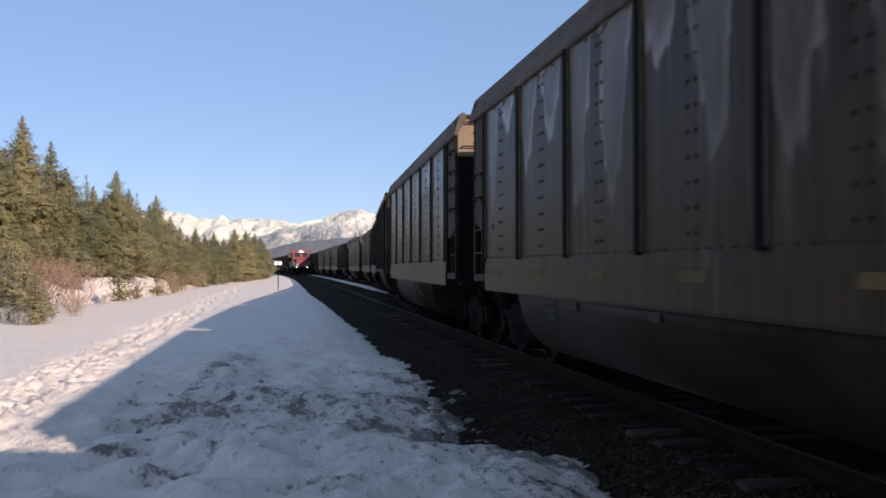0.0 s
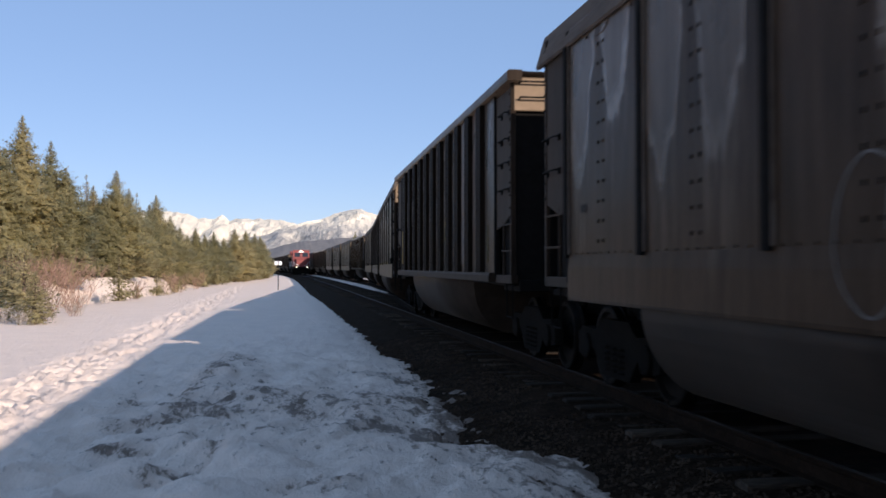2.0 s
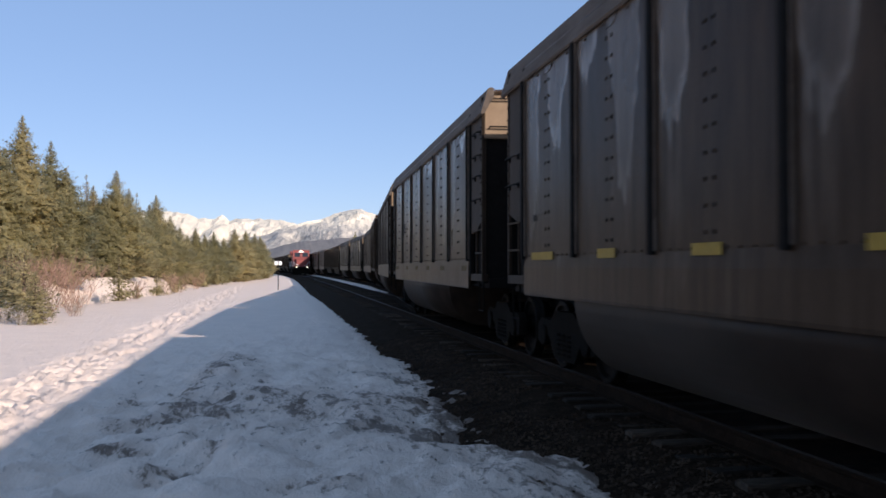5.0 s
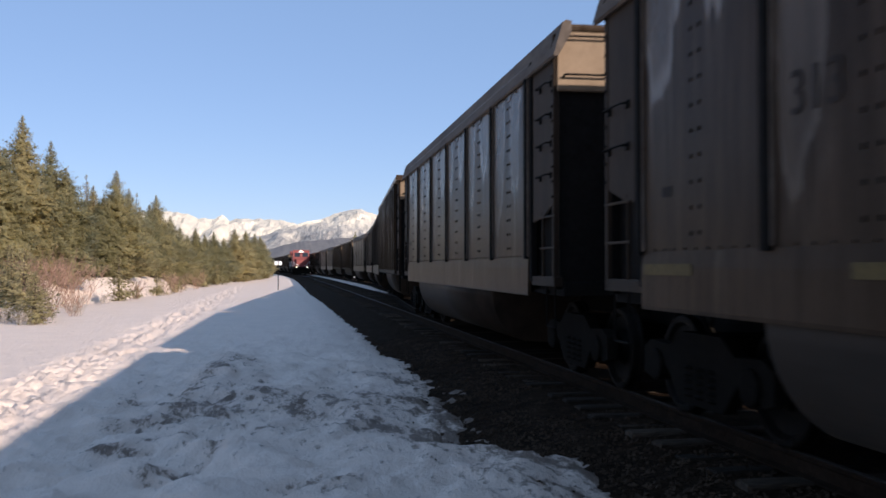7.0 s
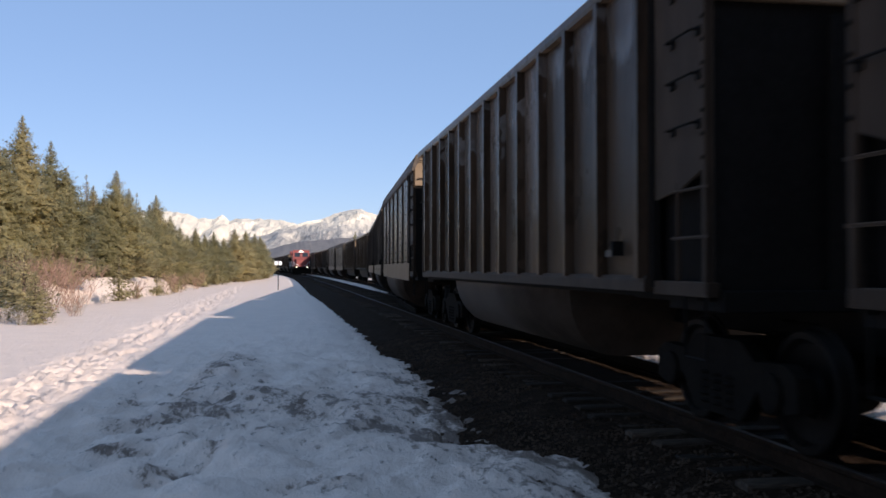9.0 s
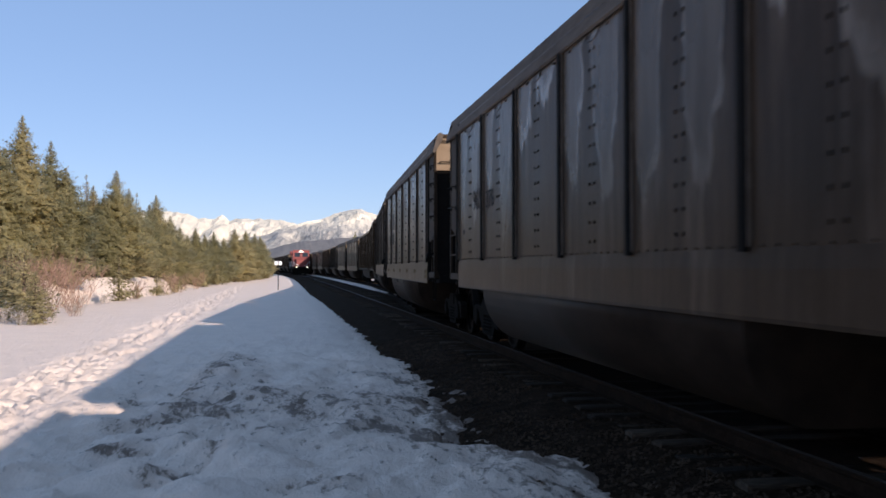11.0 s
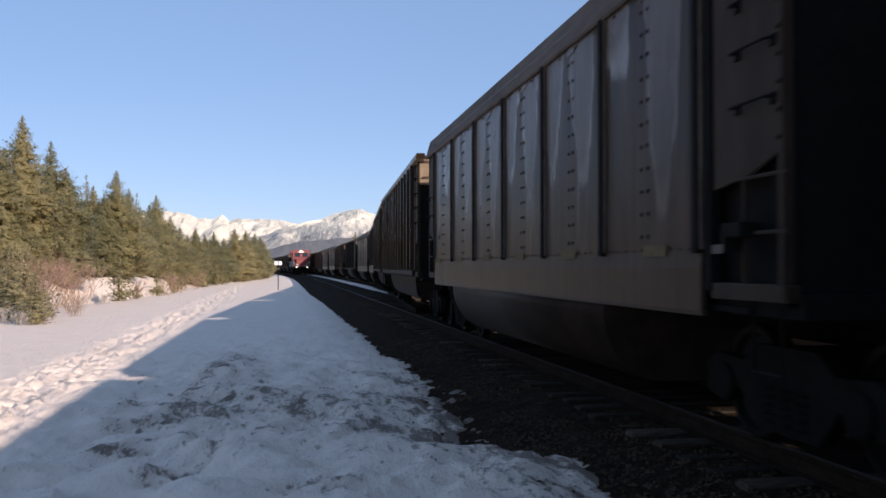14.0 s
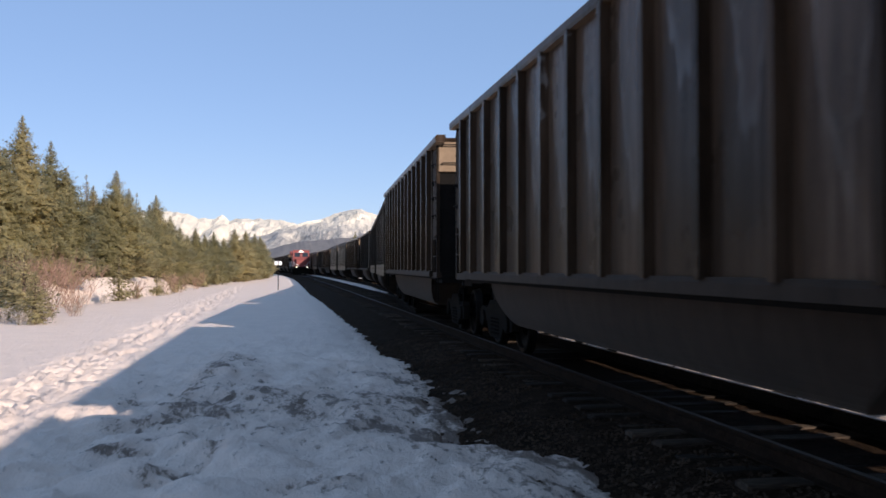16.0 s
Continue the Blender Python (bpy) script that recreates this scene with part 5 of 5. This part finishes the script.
    for i, (x, y, s) in enumerate(((-8.6, 37.0, 1.25), (-9.4, 38.5, 1.3), (-9.0, 40.5, 1.35), (-10.2, 41.5, 1.4), (-8.9, 44.0, 1.2), (-6.9, 33.0, 0.45), (-7.4, 36, 0.6), (-7.3, 49, 0.7), (-6.7, 57, 0.75), (-7.0, 30.0, 0.4), (-6.5, 62, 0.8), (-6.1, 70, 0.8))):
        ob = red if i == 0 else copy_thing(red, pose(x, y, ground_z(x, y), 0, 0, 70 * i))
        ob.matrix_basis = pose(x, y, ground_z(x, y), 0, 0, 70 * i)
        ob.scale = (s, s, s)
    frost = bush_thing(8, 0.9, 1.0, FROST, "low bush with snow on its twigs", 14)
    for i, (x, y, s) in enumerate(((-6.8, 28.7, 1.0), (-7.5, 30.2, 0.9), (-6.8, 33.2, 0.6), (-7.2, 27.8, 0.7), (-8.0, 31.0, 1.0), (-8.6, 32.5, 1.1), (-7.9, 29.2, 0.9), (-9.0, 34.5, 1.1), (-7.3, 34.8, 0.8), (-8.4, 36.0, 0.9), (-7.8, 44, 0.8), (-8.2, 41, 0.9))):
        ob = frost if i == 0 else copy_thing(frost, pose(x, y, ground_z(x, y), 0, 0, 80 * i))
        ob.matrix_basis = pose(x, y, ground_z(x, y), 0, 0, 80 * i)
        ob.scale = (s, s, s)


build_trees()


# ---- waiting locomotive on the main track ----
def locomotive():
    loco = holder("locomotive", "red diesel locomotive with lit headlights waiting on the main track", "locomotive")
    # local -y is the front
    part("pilot", Shape().prism([(-1.45, 0.15), (1.45, 0.15), (1.5, 1.1), (-1.5, 1.1)], -10.6, -10.3).box(-1.5, 1.5, -10.3, 10.6, 1.1, 1.45, 0.02), IRON, loco, "dark pilot and deck")
    nose = Shape().prism([(-10.0, 1.45), (-9.95, 2.75), (-9.75, 2.95), (-8.2, 3.05), (-8.2, 1.45)], -0.95, 0.95, "x")
    part("nose", nose, REDP, loco)
    cab = Shape().prism([(-8.5, 1.45), (-8.45, 3.0), (-8.25, 3.15), (-8.1, 4.2), (-7.9, 4.5), (-5.6, 4.5), (-5.6, 1.45)], -1.5, 1.5, "x")
    part("cab", cab, REDP, loco)
    for x in (-0.72, 0.72):
        part("windscreen", Shape().prism([(-8.30, 3.25), (-8.14, 4.02), (-8.11, 4.02), (-8.27, 3.25)], x - 0.5, x + 0.5, "x"), GLASS, loco)
    part("hood", Shape().box(-1.0, 1.0, -5.6, 9.6, 1.45, 4.3, 0.12), REDP, loco)
    part("radiator", Shape().box(-1.4, 1.4, 6.0, 9.4, 3.6, 4.5, 0.05), REDP, loco)
    part("fuel_tank", Shape().box(-1.4, 1.4, -2.5, 2.5, 0.25, 1.1, 0.15), IRON, loco)
    for x in (-0.13, 0.13):
        part("headlight", Shape().tube((x, -8.36, 4.28), (x, -8.10, 4.28), 0.11, n=12), LAMP, loco, "lit headlight")
    for x in (-0.95, 0.95):
        part("ditch_light", Shape().tube((x, -10.72, 1.35), (x, -10.6, 1.35), 0.12, n=12), LAMP, loco, "lit ditch light")
    part("number_board", Shape().box(-0.5, 0.5, -8.30, -8.12, 4.05, 4.18), SIGNW, loco)
    rail = Shape()
    for x in (-1.45, 1.45):
        rail.tube((x, -10.3, 1.45), (x, -10.3, 2.35), 0.025, n=5).tube((x, -10.3, 2.35), (x, 10, 2.45), 0.025, n=5)
        rail.tube((x, -10.35, 2.3), (x * 0.35, -10.35, 1.5), 0.03, n=5)
        for k in range(9):
            rail.tube((x, -8 + 2.2 * k, 1.45), (x, -8 + 2.2 * k, 2.4), 0.02, n=5)
    part("handrail", rail, SIGNW, loco, "white handrails")
    steps = Shape()
    for x in (-1.3, 1.3):
        for z in (0.3, 0.65, 1.0):
            steps.box(x - 0.2, x + 0.2, -10.35, -10.0, z, z + 0.04)
    part("steps", steps, SIGNW, loco)
    for y in (-7.0, 7.0):
        tr = part("truck", Shape().box(-1.15, 1.15, y - 2.2, y + 2.2, 0.45, 0.85, 0.05), IRON, loco)
        for a in (-1.9, 0, 1.9):
            part("wheelset", TRUCK["wheelset"], WHEEL, tr, at=pose(0, y + a, 0.457))
    return loco


LOCO_S = 172.0
loco = locomotive()
loco.matrix_basis = car_pose(MAIN, LOCO_S + 10.5, 7.0)
for k in range(6):
    ob = copy_thing(models["ribbed"], car_pose(MAIN, LOCO_S + 21.5 + 8.1 + PITCH_LEN * k))
    tagged(ob, "dark ribbed coal gondola standing behind the locomotive", "railway car", "cars of the waiting train")


# ---- sign beside the track ----
def sign_post():
    x, y = -0.2, 68.0
    sg = holder("trackside_sign", "two small white sign plates on a thin post in snow", "sign")
    part("post", Shape().box(-0.03, 0.03, -0.02, 0.02, -0.3, 2.1, 0.005), IRON, sg)
    for a in (-0.14, 0.14):
        part("sign_plate", Shape().box(a - 0.115, a + 0.115, -0.045, -0.02, 1.8, 2.06, 0.004), SIGNW, sg)
    sg.matrix_basis = pose(x, y, ground_z(x, y))


sign_post()


# ---- sleepers ----
def build_ties():
    rnd = random.Random(2)
    shapes = []
    for k in range(4):
        r = random.Random(k)
        sh = Shape().box(-1.3, 1.3, -0.11, 0.11, -0.18, 0.0, 0.012)
        sh.v = [(x + r.uniform(-0.02, 0.02), y + r.uniform(-0.008, 0.008), z + r.uniform(-0.008, 0.004)) for x, y, z in sh.v]
        shapes.append(sh.mesh("tie", TIE))
    s = -6.0
    for k in range(230):
        x, y, h = along(MAIN, s)
        part("tie", shapes[k % 4], TIE, main_track, at=pose(x + rnd.uniform(-0.05, 0.05), y, -0.178 + rnd.uniform(-0.026, 0.020), 0, 0, rnd.uniform(-1.2, 1.2)))
        s += 0.53
    s = 44.0
    for k in range(130):
        x, y, h = along(SIDING, s)
        part("tie", shapes[k % 4], TIE, siding_track, at=pose(x, y, -0.176, 0, 0, -math.degrees(h)))
        s += 0.53


build_ties()


# ---- the train rolls towards the camera ----
ROLL_TIMES = [0.4 * k for k in range(37)] + [14.7, 15.0, 15.08, 15.11, 15.14, 15.17, 15.2, 15.4, 15.6, 15.8, 16.0]


def motions():
    for i, s0, car in train:
        walk(car, [(t, car_pose(SIDING, s0 - rolled(t))) for t in ROLL_TIMES])
    for i, s0, car in train:
        if not -1 <= i <= 11:
            continue
        for tr in [o for o in car.children if o.name.startswith("truck")]:
            for ax in [o for o in tr.children if o.name.startswith("wheelset")]:
                y = ax.matrix_basis.translation.y
                walk(ax, [(k / 15.0, pose(0, y, 0.457, math.degrees(rolled(k / 15.0) / 0.457), 0, 0)) for k in range(241)])


motions()
